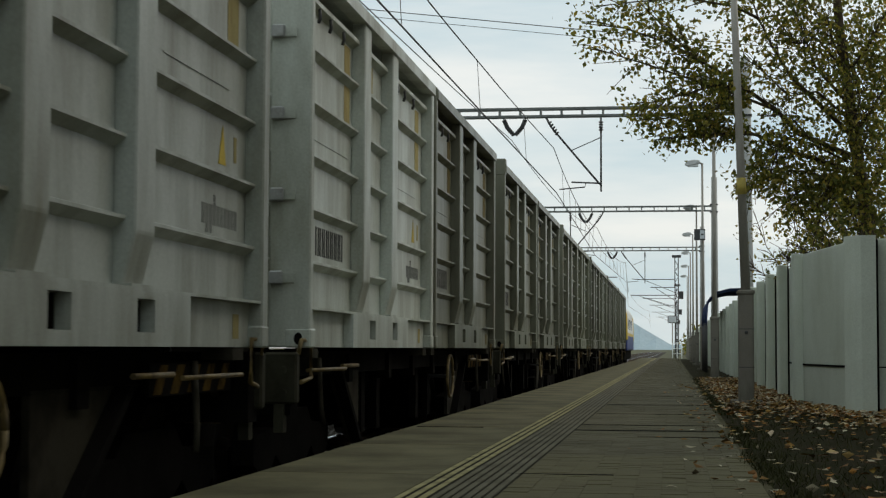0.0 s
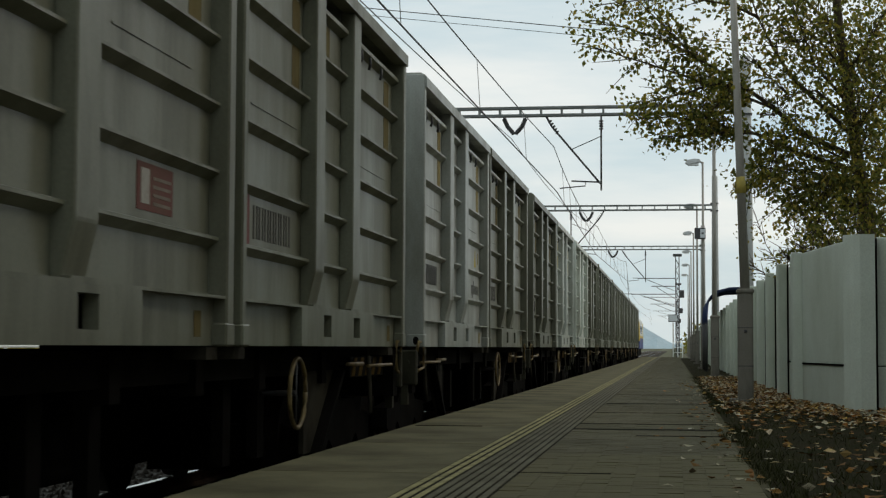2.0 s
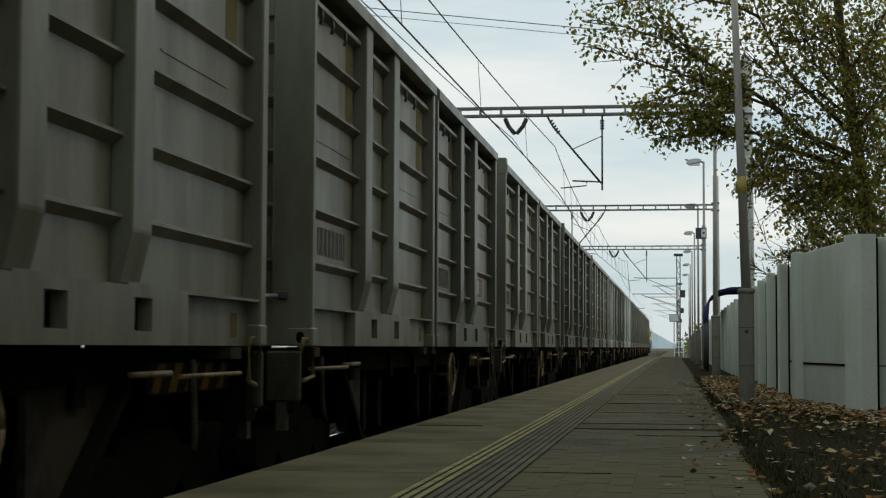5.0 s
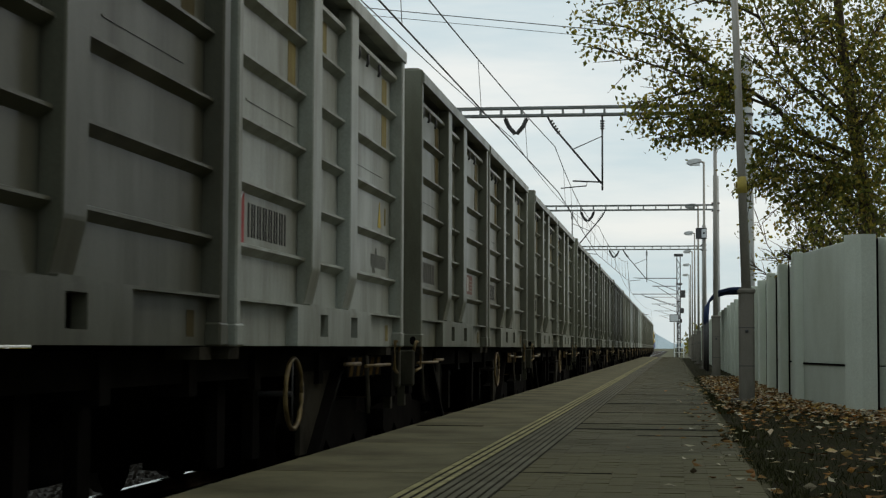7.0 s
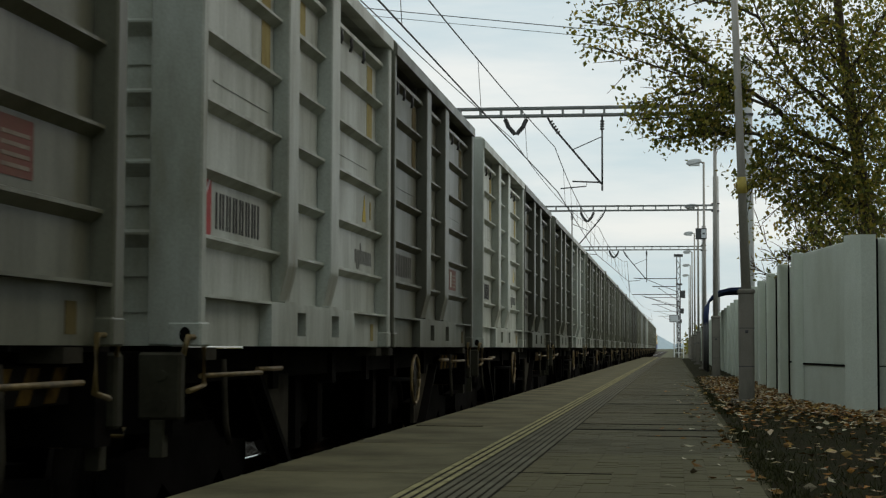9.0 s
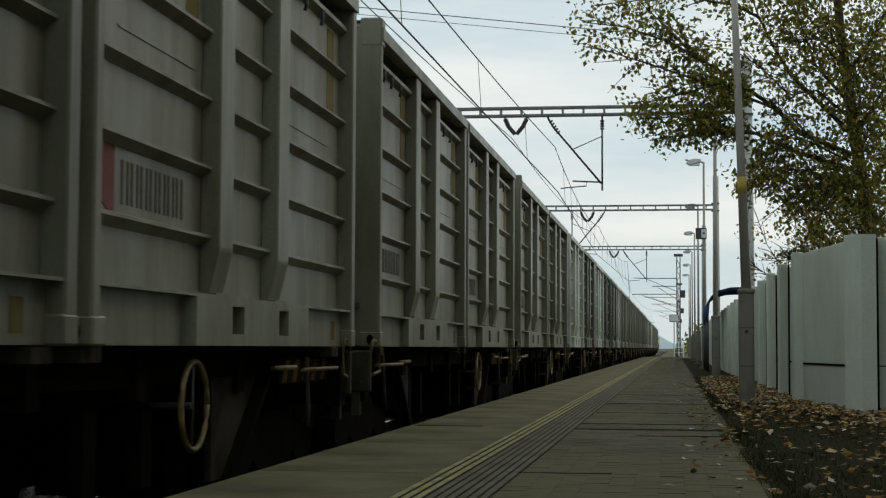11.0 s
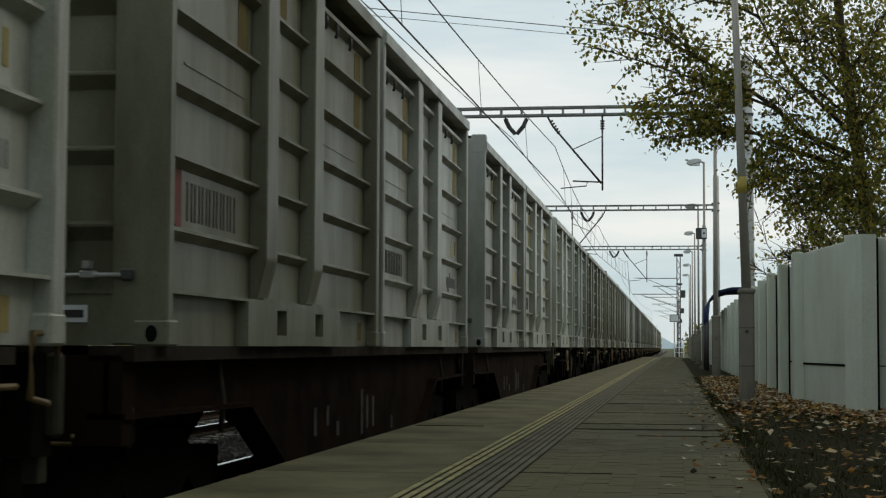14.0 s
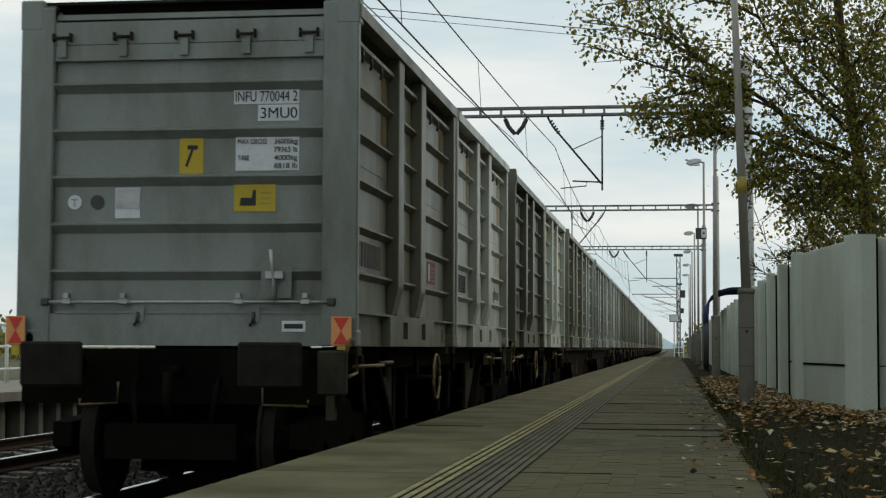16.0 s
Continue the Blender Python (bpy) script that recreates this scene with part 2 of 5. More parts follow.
def prism(bm, outline, axis, a, b):
    """A polygon drawn out along an axis: x (outline in y, z), y (x, z) or z (x, y)."""
    def put(p, d):
        return {"x": (d, p[0], p[1]), "y": (p[0], d, p[1]), "z": (p[0], p[1], d)}[axis]
    lo, hi = [bm.verts.new(put(p, a)) for p in outline], [bm.verts.new(put(p, b)) for p in outline]
    k = len(outline)
    faces = [bm.faces.new(lo), bm.faces.new(hi)] + [bm.faces.new((lo[i], lo[(i + 1) % k], hi[(i + 1) % k], hi[i])) for i in range(k)]
    bmesh.ops.recalc_face_normals(bm, faces=faces)


def tube(bm, points, radius, sides=8, end=None):
    """A round bar along points, tapering to the radius end."""
    pts = [Vector(p) for p in points]
    rings = []
    for i, p in enumerate(pts):
        d = (pts[min(i + 1, len(pts) - 1)] - pts[max(i - 1, 0)]).normalized()
        side = d.cross(Vector((0, 0, 1)) if abs(d.z) < 0.9 else Vector((1, 0, 0))).normalized()
        up = side.cross(d)
        r = radius if end is None else radius + (end - radius) * i / (len(pts) - 1)
        rings.append([bm.verts.new(p + (side * math.cos(2 * math.pi * k / sides) + up * math.sin(2 * math.pi * k / sides)) * r) for k in range(sides)])
    for a, b in zip(rings, rings[1:]):
        for k in range(sides):
            bm.faces.new((a[k], a[(k + 1) % sides], b[(k + 1) % sides], b[k])).smooth = True
    bm.faces.new(rings[0])
    bm.faces.new(rings[-1])


def disc(bm, x0, x1, y, z, r, sides=20):
    prism(bm, [(y + r * math.cos(2 * math.pi * k / sides), z + r * math.sin(2 * math.pi * k / sides)) for k in range(sides)], "x", x0, x1)


def bevelled(bm, w):
    bmesh.ops.bevel(bm, geom=bm.edges[:], offset=w, segments=1, affect="EDGES")


def part(name, bm, material, parent=None, label="", at=None):
    me = bpy.data.meshes.new(name)
    bmesh.ops.recalc_face_normals(bm, faces=bm.faces[:])
    bm.to_mesh(me)
    bm.free()
    me.materials.append(material)
    ob = new(name, me)
    if parent:
        ob.parent = parent
    if at:
        ob.matrix_basis = at
    if label:
        ob["label"] = label
    return ob


def boxpart(name, material, parent, *ext, label="", bevel=0.0):
    bm = bmesh.new()
    box(bm, *ext)
    if bevel:
        bevelled(bm, bevel)
    return part(name, bm, material, parent, label)


def again(ob, m, parent=None):
    """Another object on the same mesh."""
    o = new(ob.name.split(".")[0], ob.data)
    o.parent = parent or ob.parent
    o.matrix_basis = m
    return o


def raw(name, verts, faces, material, parent=None):
    me = bpy.data.meshes.new(name)
    me.from_pydata([tuple(v) for v in verts], [], [tuple(f) for f in faces])
    me.materials.append(material)
    ob = new(name, me)
    if parent:
        ob.parent = parent
    return ob


def lettering(words, size, material, parent, m, wide):
    """Words in the built-in font, drawn to a given width."""
    cu = bpy.data.curves.new("text", "FONT")
    cu.body, cu.size, cu.extrude = words, size, 0.002
    tmp = new("text", cu)
    me = bpy.data.meshes.new_from_object(tmp)
    bpy.data.objects.remove(tmp)
    me.materials.clear()
    me.materials.append(material)
    xs = [v.co.x for v in me.vertices]
    me.transform(Matrix.Diagonal((wide / (max(xs) - min(xs)), 1, 1, 1)) @ Matrix.Translation((-min(xs), 0, 0)))
    ob = new("lettering", me)
    ob.parent, ob.matrix_basis = parent, m
    return ob


# ---- plan, in metres: x to the right, y along the track, platform top at z 0 ----
TRACK, TRACK_2 = -4.05, -8.15
RAIL_Z = -0.49
RAIL_TOP = -0.55
FLOOR_Z = 0.71

# ---- ground, track bed, platform ----
profile = [(-1800, -0.9), (-300, -0.9), (-60, -0.9), (-14, -0.9), (-10, -0.86), (-2.3, -0.86), (0.30, -0.86), (0.44, -0.05), (1.0, -0.035), (1.7, -0.02), (4, -0.02), (60, -0.2), (300, -0.4), (1800, -0.4)]
rows_y = [-60, -10, 4] + [5 + 1.5 * k for k in range(20)] + [50, 120, 400, 1200, 4000]
gv = [(x, y, z + (0.02 * noise.noise((x * 2, y * 2, 0)) if 0.4 < x < 5 and 4 < y < 40 else 0)) for y in rows_y for x, z in profile]
k = len(profile)
gf = [(j * k + i, j * k + i + 1, (j + 1) * k + i + 1, (j + 1) * k + i) for j in range(len(rows_y) - 1) for i in range(k - 1)]
ground = tagged(raw("ground", gv, gf, SOIL), "dark mossy soil and grass beside the platform", "ground", kind="structure")
ground.data.materials.append(FIELD)
for f in ground.data.polygons:
    if f.center.x < -14 or f.center.y > 130:
        f.material_index = 1

bm = bmesh.new()
prism(bm, [(-10.0, -0.85), (-9.9, -0.74), (-2.6, -0.74), (-2.5, -0.85)], "y", -40, 700)
bed = tagged(part("track_bed", bm, BED), "dark grimy ballast bed under two tracks", "track bed", kind="structure")


def rail(x):
    r = tagged(new("rail"), "steel rail with shiny worn head and rusty sides", "rail", "running rails")
    r.matrix_basis = pose(x, 0, RAIL_TOP)
    bm = bmesh.new()
    prism(bm, [(-0.07, -0.15), (0.07, -0.15), (0.07, -0.135), (0.012, -0.11), (0.012, -0.04), (0.034, -0.03), (0.034, -0.008), (-0.034, -0.008), (-0.034, -0.03), (-0.012, -0.04), (-0.012, -0.11), (-0.07, -0.135)], "y", -40, 600)
    part("rail_web", bm, RAILSIDE, r)
    bm = bmesh.new()
    prism(bm, [(-0.034, -0.008), (0.034, -0.008), (0.034, -0.003), (0.03, 0), (-0.03, 0), (-0.034, -0.003)], "y", -40, 600)
    part("rail_head", bm, RAILHEAD, r, "polished running surface")


for x in (TRACK - 0.752, TRACK + 0.752, TRACK_2 - 0.752, TRACK_2 + 0.752):
    rail(x)


def sleeper():
    s = tagged(new("sleeper"), "weathered concrete sleeper in dark ballast", "sleeper", "sleepers")
    bm = bmesh.new()
    prism(bm, [(-1.25, -0.22), (-1.25, -0.165), (-0.95, -0.155), (-0.5, -0.152), (-0.3, -0.18), (0.3, -0.18), (0.5, -0.152), (0.95, -0.155), (1.25, -0.165), (1.25, -0.22)], "y", -0.13, 0.13)
    part("block", bm, SLEEPER, s)
    return s


first = sleeper()
first.matrix_basis = pose(TRACK, 5, RAIL_TOP)
for k in range(1, 60):
    copy_thing(first, pose(TRACK, 5 + 0.62 * k, RAIL_TOP))
for k in range(80):
    copy_thing(first, pose(TRACK_2, 5 + 0.62 * k, RAIL_TOP))


def stones(n, x0, x1, y0, y1, z, small, large):
    rng = np.random.default_rng(5)
    verts, faces = [], []
    tet = np.array([(1, 0, -0.3), (-0.5, 0.87, -0.3), (-0.5, -0.87, -0.3), (0.3, 0.2, 0.7), (-0.4, -0.1, 0.6)])
    tri = [(0, 1, 3), (1, 4, 3), (1, 2, 4), (2, 0, 3), (2, 3, 4), (0, 2, 1)]
    for _ in range(n):
        a, s = rng.uniform(0, 6.28), rng.uniform(small, large)
        c, d = math.cos(a), math.sin(a)
        p = tet * s * rng.uniform(0.7, 1.2, 3)
        p = np.stack([p[:, 0] * c - p[:, 1] * d, p[:, 0] * d + p[:, 1] * c, p[:, 2]], 1) + (rng.uniform(x0, x1), rng.uniform(y0, y1), z + rng.uniform(-0.01, 0.02))
        b = len(verts)
        verts += p.tolist()
        faces += [(i + b, j + b, q + b) for i, j, q in tri]
    return raw("ballast_stones", verts, faces, STONES)


tagged(stones(12000, -9.9, -2.7, 8, 34, -0.73, 0.028, 0.05), "dark grey-brown ballast stones between the rails", "ballast", kind="stuff")

# the platform: bed, edge slabs, yellow line, tactile strip, paving
PLAT_END = 125.0
platform = tagged(new("platform"), "worn station platform with yellow safety line", "platform", kind="structure")
boxpart("platform_core", JOINT, platform, -2.28, 0.44, -6, PLAT_END, -0.9, -0.0015)
boxpart("platform_face", SLEEVE, platform, -2.33, -2.28, -6, PLAT_END, -0.9, -0.13)
bm = bmesh.new()
box(bm, -2.37, -1.335, 0.006, 2.794, -0.13, 0.0)
bevelled(bm, 0.008)
slab = part("edge_slab", bm, EDGE, platform, at=pose(0, -4.9, 0))
for k in range(1, 47):
    again(slab, pose(0, -4.9 + 2.8 * k, 0))
for k in range(3):
    x = -1.328 + 0.056 * k
    boxpart("yellow_stripe", YELLOW, platform, x, x + 0.034, -6, PLAT_END, -0.012, 0.003)
# dark bed: dirt plus the shade that the shallow grooves lack, as colour
boxpart("groove_bed", GROOVE, platform, -1.334, -0.862, -6, PLAT_END, -0.02, 0.0005)
for k in range(6):
    x = -1.158 + 0.05 * k
    boxpart("tactile_rib", TACTILE, platform, x, x + 0.034, -6, PLAT_END, -0.008, 0.004)
boxpart("border_kerb", JOINT, platform, 0.44, 0.49, -6, PLAT_END, -0.4, -0.006)

# unseen wall added beside the camera; it keeps sky light off the near containers
boxpart("wall_beside", SLEEVE, None, 5.2, 5.6, -4, 20.0, -0.2, 8.5)
tagged(bpy.data.objects["wall_beside"], "unseen wall added to shade the near containers", "wall", kind="structure")
# dark open joints across the paving
for y, w, x0, x1 in ((9.2, 0.012, -0.95, -0.35), (13.2, 0.022, -0.3, 0.42), (14.2, 0.05, -0.86, 0.42), (14.5, 0.02, -2.3, -1.7), (15.2, 0.03, -0.86, 0.40), (17.8, 0.03, -0.84, 0.38), (20.7, 0.05, -0.84, 0.42), (24.6, 0.04, -0.84, 0.42)):
    boxpart("open_joint", UNDER, platform, x0, x1, y - w, y + w, -0.01, 0.0045)

# lamps, gantries, wires, wall
def lamp_post(y, lean, head):
    p = tagged(new("lamp_post"), "tall grey lamp post in a concrete sleeve" if head else "leaning grey lamp post with yellow tape, in concrete sleeve", "lamp post", "platform lamp posts")
    x = 0.94 + 0.0032 * (y - 21.7)
    p.matrix_basis = pose(x, y, -0.03)
    bm = bmesh.new()
    prism(bm, [(-0.1, -0.075), (-0.075, -0.1), (0.075, -0.1), (0.1, -0.075), (0.1, 0.075), (0.075, 0.1), (-0.075, 0.1), (-0.1, 0.075)], "z", 0, 1.47)
    part("sleeve", bm, SLEEVE, p, "weathered concrete sleeve")
    bm = bmesh.new()
    box(bm, -0.115, 0.115, -0.115, 0.115, 1.45, 1.52)
    bevelled(bm, 0.02)
    part("sleeve_cap", bm, SLEEVE, p)
    bm = bmesh.new()
    box(bm, -0.103, 0.103, -0.103, 0.103, 1.0, 1.010)
    box(bm, -0.103, 0.103, -0.103, 0.103, 0.5, 0.510)
    part("sleeve_band", bm, IRON, p)
    bm = bmesh.new()
    disc(bm, -0.02, 0.02, -0.103, 0.96, 0.02, 8)
    part("bolt", bm, IRON, p)
    bm = bmesh.new()
    box(bm, -0.2, 0.2, -0.2, 0.2, 0, 0.075)
    part("footing", bm, SLEEVE, p)
    bm = bmesh.new()
    top = 7.3
    tube(bm, [(0, 0, 1.5), (-lean * 2.5, 0, 4.0), (-lean * (top - 1.5), 0, top)], 0.066 if lean else 0.058, 10, 0.038)
    part("pole", bm, POLE, p)
    if not head:
        bm = bmesh.new()
        tube(bm, [(-lean * 1.28, 0, 2.78), (-lean * 1.5, 0, 3.0)], 0.066, 10)
        part("tape", bm, TAPE, p, "yellow tape round the pole")
    bm = bmesh.new()
    lx = -lean * (top - 1.5)
    tube(bm, [(lx, 0, top - 0.05), (lx - 0.12, 0, top + 0.03), (lx - 0.3, 0, top + 0.04)], 0.03, 8)
    part("arm", bm, POLE, p)
    bm = bmesh.new()
    prism(bm, [(lx - 0.62, top - 0.05), (lx - 0.55, top + 0.06), (lx - 0.3, top + 0.11), (lx - 0.1, top + 0.09), (lx - 0.06, top), (lx - 0.12, top - 0.03), (lx - 0.5, top - 0.12)], "y", -0.13, 0.13)
    bevelled(bm, 0.02)
    part("lamp_head", bm, LAMPGLASS, p, "pale lamp head with curved cover")
    bm = bmesh.new()
    box(bm, lx - 0.5, lx - 0.14, -0.1, 0.1, top - 0.13, top - 0.06)
    part("diffuser", bm, WHITE_RAIL, p)
    return p


for k in range(8):
    lamp_post(21.7 + 18.0 * k, 0.033 if k == 0 else 0.0, k > 0)

box_sign = tagged(new("hanging_sign"), "small dark box sign fixed to a lamp post", "sign")
box_sign.matrix_basis = pose(0.98, 57.55, 4.72)
boxpart("casing", IRON, box_sign, -0.22, 0.16, -0.12, 0.12, -0.19, 0.19)
boxpart("sign_face", PLATE, box_sign, -0.02, 0.14, -0.126, -0.121, -0.15, 0.15)
boxpart("bar", INK, box_sign, 0.02, 0.10, -0.131, -0.127, -0.03, 0.03)


def gantry(y, left, string_x, tube_x, d):
    """Beam on a mast; string_x: the V string, tube_x: the drop tube, d: the side of the tube on which its stay rises."""
    g = tagged(new("catenary_gantry"), "grey steel catenary gantry beam over the tracks on a pale mast", "gantry", "catenary gantries")
    g.matrix_basis = pose(0.08 if y < 50 else 0, y, 0.09 if y < 50 else 0)
    right = 1.78
    for dy in (-0.11, 0.11):
        for z in (7.06, 7.27):
            boxpart("chord", GANTRY, g, left, right, dy - 0.03, dy + 0.03, z - 0.03, z + 0.03)
    n = int((right - left) / 0.575)
    bm = bmesh.new()
    box(bm, -0.025, 0.025, -0.135, 0.135, 7.03, 7.3)
    bat = part("batten", bm, GANTRY, g, at=pose(right - 0.3, 0, 0))
    for k in range(1, n):
        again(bat, pose(right - 0.3 - 0.575 * k, 0, 0))
    bm = bmesh.new()
    for z in (7.0, 7.34):
        box(bm, right - 0.06, right + 0.3, -0.2, 0.2, z - 0.02, z + 0.02)
    part("bracket", bm, IRON, g)
    bm = bmesh.new()
    tube(bm, [(1.92, 0, -0.1), (1.92, 0, 4), (1.92, 0, 8.6)], 0.19, 12, 0.13)
    part("mast", bm, MAST, g, "round pale concrete mast")
    # V string over the track
    for e in (-1, 1):
        bm = bmesh.new()
        a, b = Vector((string_x + e * 0.32, 0, 7.03)), Vector((string_x + e * 0.015, 0, 6.55))
        tube(bm, [a, a.lerp(b, 0.55) + Vector((e * 0.03, 0, -0.025)), b], 0.022, 6)
        ins = part("insulator", bm, IRON, g, "dark ribbed insulator string")
        for q in range(8):
            u = 0.14 + 0.115 * q
            c = a.lerp(b, u) + Vector((e * 0.035 * (1 - abs(2 * u - 1)), 0, -0.03 * (1 - abs(2 * u - 1))))
            bm = bmesh.new()
            tube(bm, [c + Vector((e * 0.012, 0, 0.025)), c - Vector((e * 0.012, 0, 0.03))], 0.062, 8)
            part("disc", bm, IRON, ins)
    bm = bmesh.new()
    tube(bm, [(tube_x, 0, 7.03), (tube_x, 0, 4.95)], 0.026, 8)
    drop = part("drop_tube", bm, IRON, g)
    for q in range(4):
        bm = bmesh.new()
        tube(bm, [(tube_x, 0, 6.9 - 0.07 * q), (tube_x, 0, 6.86 - 0.07 * q)], 0.06, 8)
        part("disc", bm, IRON, drop)
    bm = bmesh.new()
    tube(bm, [(tube_x + d * 1.52, 0, 7.03), (tube_x + d * 1.37, 0, 6.75), (tube_x + d * 0.03, 0, 5.15)], 0.028, 8)
    stay = part("stay_tube", bm, IRON, g)
    for q in range(5):
        c = Vector((tube_x + d * (1.43 - 0.05 * q), 0, 6.9 - 0.075 * q))
        bm = bmesh.new()
        tube(bm, [c, c + Vector((-d * 0.025, 0, -0.03))], 0.06, 8)
        part("disc", bm, IRON, stay)
    bm = bmesh.new()
    tube(bm, [(tube_x + d * 0.02, 0, 6.45), (tube_x + d * 0.82, 0, 6.1)], 0.014, 6)
    part("stay_rod", bm, IRON, g)
    bm = bmesh.new()
    tube(bm, [(tube_x, 0, 5.18), (tube_x + d * 0.82, 0, 5.22)], 0.024, 6)
    tube(bm, [(tube_x + d * 0.42, 0, 5.2), (tube_x + d * 0.44, 0, 5.08), (tube_x + d * 1.15, 0, 5.02)], 0.018, 6)
    part("steady_arm", bm, IRON, g)
    return g


for y, string_x, tube_x, d in ((44.8, -4.43, -2.03, -1), (75.3, -3.97, -4.68, 1), (105.8, -3.85, -1.75, -1)):
    gantry(y, -16.5, string_x, tube_x, d)


def lattice_mast(x, y, high, arms):
    m = tagged(new("lattice_mast"), "dark steel lattice mast carrying catenary brackets", "mast", "lattice masts")
    m.matrix_basis = pose(x, y, -0.5)
    s = 0.17
    for a in (-1, 1):
        for b in (-1, 1):
            boxpart("leg", IRON, m, a * s - 0.045, a * s + 0.045, b * s - 0.045, b * s + 0.045, 0, high)
    bm = bmesh.new()
    z, d = 0.2, 1
    while z < high - 0.6:
        for q in (-s, s):
            tube(bm, [(-d * s, q, z), (d * s, q, z + 0.55)], 0.03, 4)
            tube(bm, [(q, -d * s, z), (q, d * s, z + 0.55)], 0.03, 4)
        z, d = z + 0.55, -d
    part("bracing", bm, IRON, m)
    boxpart("cap", IRON, m, -0.45, 0.45, -0.3, 0.3, high, high + 0.25)
    boxpart("switch_box", IRON, m, s + 0.05, s + 0.5, -0.2, 0.2, high * 0.60, high * 0.60 + 0.75)
    for z, reach in arms:
        bm = bmesh.new()
        tube(bm, [(-0.2, 0, z), (-reach, 0, z)], 0.045, 6)
        tube(bm, [(-0.2, 0, z - 1.3), (-reach * 0.8, 0, z - 0.1)], 0.03, 6)
        part("bracket", bm, IRON, m)


lattice_mast(0.45, 165, 10.4, [(8.2, 3.9), (7.4, 2.6), (6.6, 4.6)])
lattice_mast(0.75, 240, 10.4, [(8.6, 5.0), (7.6, 4.0)])
lattice_mast(0.9, 330, 10.4, [(8.6, 5.0), (7.6, 4.0)])


def wire(name, points, radius, label):
    bm = bmesh.new()
    tube(bm, points, radius, 5)
    return tagged(part(name, bm, COPPER), label, "overhead wire", "overhead wires")


def span(a, b, sag, steps=10):
    a, b = Vector(a), Vector(b)
    return [a.lerp(b, q / steps) - Vector((0, 0, sag * 4 * (q / steps) * (1 - q / steps))) for q in range(steps + 1)]


CONTACT = [(-4.3, -18, 5.02), (-3.18, 44.8, 5.02), (-3.53, 75.3, 5.02), (-2.92, 105.8, 5.02), (-4.4, 165, 5.02), (-3.4, 240, 5.02), (-4.2, 330, 5.02)]
CARRIER = [(-4.3, -18, 6.3), (-3.26, 44.8, 6.27), (-3.45, 75.3, 6.3), (-3.0, 105.8, 6.3), (-4.3, 165, 6.3), (-3.4, 240, 6.3), (-4.2, 330, 6.3)]
OTHER = [(-5.3, -18, 5.75), (-4.43, 44.8, 6.5), (-3.97, 75.3, 6.5), (-3.85, 105.8, 6.5), (-4.5, 165, 6.5)]
wire("contact_wire", CONTACT, 0.014, "thin dark contact wire above the track")
pts = []
for a, b in zip(CARRIER, CARRIER[1:]):
    pts += span(a, b, 0.45)[:-1]
wire("messenger_wire", pts + [CARRIER[-1]], 0.012, "thin dark messenger wire above the track")
pts = []
for a, b in zip(OTHER, OTHER[1:]):
    pts += span(a, b, 0.3)[:-1]
wire("feeder_wire", pts + [OTHER[-1]], 0.010, "thin dark feeder wire hung from insulators")
for (a, b), (c, d) in zip(zip(CARRIER, CARRIER[1:]), zip(CONTACT, CONTACT[1:])):
    up, low = span(a, b, 0.45, 8), span(c, d, 0, 8)
    for p, q in list(zip(up, low))[1:-1]:
        if p.y > 8 and p.y < 140:
            wire("dropper", [p, q], 0.006, "thin dropper between messenger and contact wire")
# two cables crossing the line high up, strung between wooden poles well to either side
for dz, sag, r in ((0.0, 0.10, 0.018), (-0.25, 0.13, 0.012)):
    wire("crossing_wire", span((-34, 62, 16.74 + dz), (14, 62, 10.98 + dz), sag, 16), r, "thin dark cable crossing high over the tracks")
for x, top in ((-34, 16.9), (14, 11.2)):
    pole = tagged(new("wire_pole"), "brown wooden pole carrying two crossing cables", "pole", "cable poles")
    pole.matrix_basis = pose(x, 62, -0.9 if x < 0 else -0.2)
    bm = bmesh.new()
    tube(bm, [(0, 0, -0.5), (0, 0, 5), (0, 0, top + 0.9)], 0.16, 10, 0.09)
    part("shaft", bm, BARK, pole)


# the wall of pale concrete panels between posts
wall = tagged(new("boundary_wall"), "pale greenish concrete panel wall along the platform", "wall", kind="structure")
WALL_TOP = 1.96


def wall_post(parent, m):
    bm = bmesh.new()
    prism(bm, [(-0.14, 0.05), (-0.137, -0.03), (-0.12, -0.055), (-0.09, -0.06), (0.0, -0.06), (0.0, 0.2), (-0.14, 0.2)], "z", -0.15, WALL_TOP)
    bevelled(bm, 0.008)
    return part("wall_post", bm, WALLP, parent, at=m)


def wall_panel(parent, length, low, high, m):
    bm = bmesh.new()
    box(bm, -0.05, 0.05, 0, length, low, high)
    bevelled(bm, 0.01)
    return part("wall_panel", bm, WALLP, parent, at=m)


def joint_strip(parent, y0, y1, m):
    bm = bmesh.new()
    box(bm, -0.062, -0.04, y0, y1, 0.504, 0.528)
    return part("joint_strip", bm, UNDER, parent, at=m)


p0 = wall_post(wall, pose(1.674, 21.64, 0))
lo0 = wall_panel(wall, 2.80, -0.15, 0.508, pose(1.751, 21.84, 0))
hi0 = wall_panel(wall, 2.80, 0.522, WALL_TOP - 0.04, pose(1.751, 21.84, 0))
c0 = joint_strip(wall, 0.2, 2.7, pose(1.751, 21.84, 0))
# dark strip down the right edge of each post
mj = boxpart("mortar_joint", UNDER, wall, 0.001, 0.022, -0.045, 0.1, -0.1, WALL_TOP - 0.03)
mj.matrix_basis = pose(1.674, 21.64, 0)
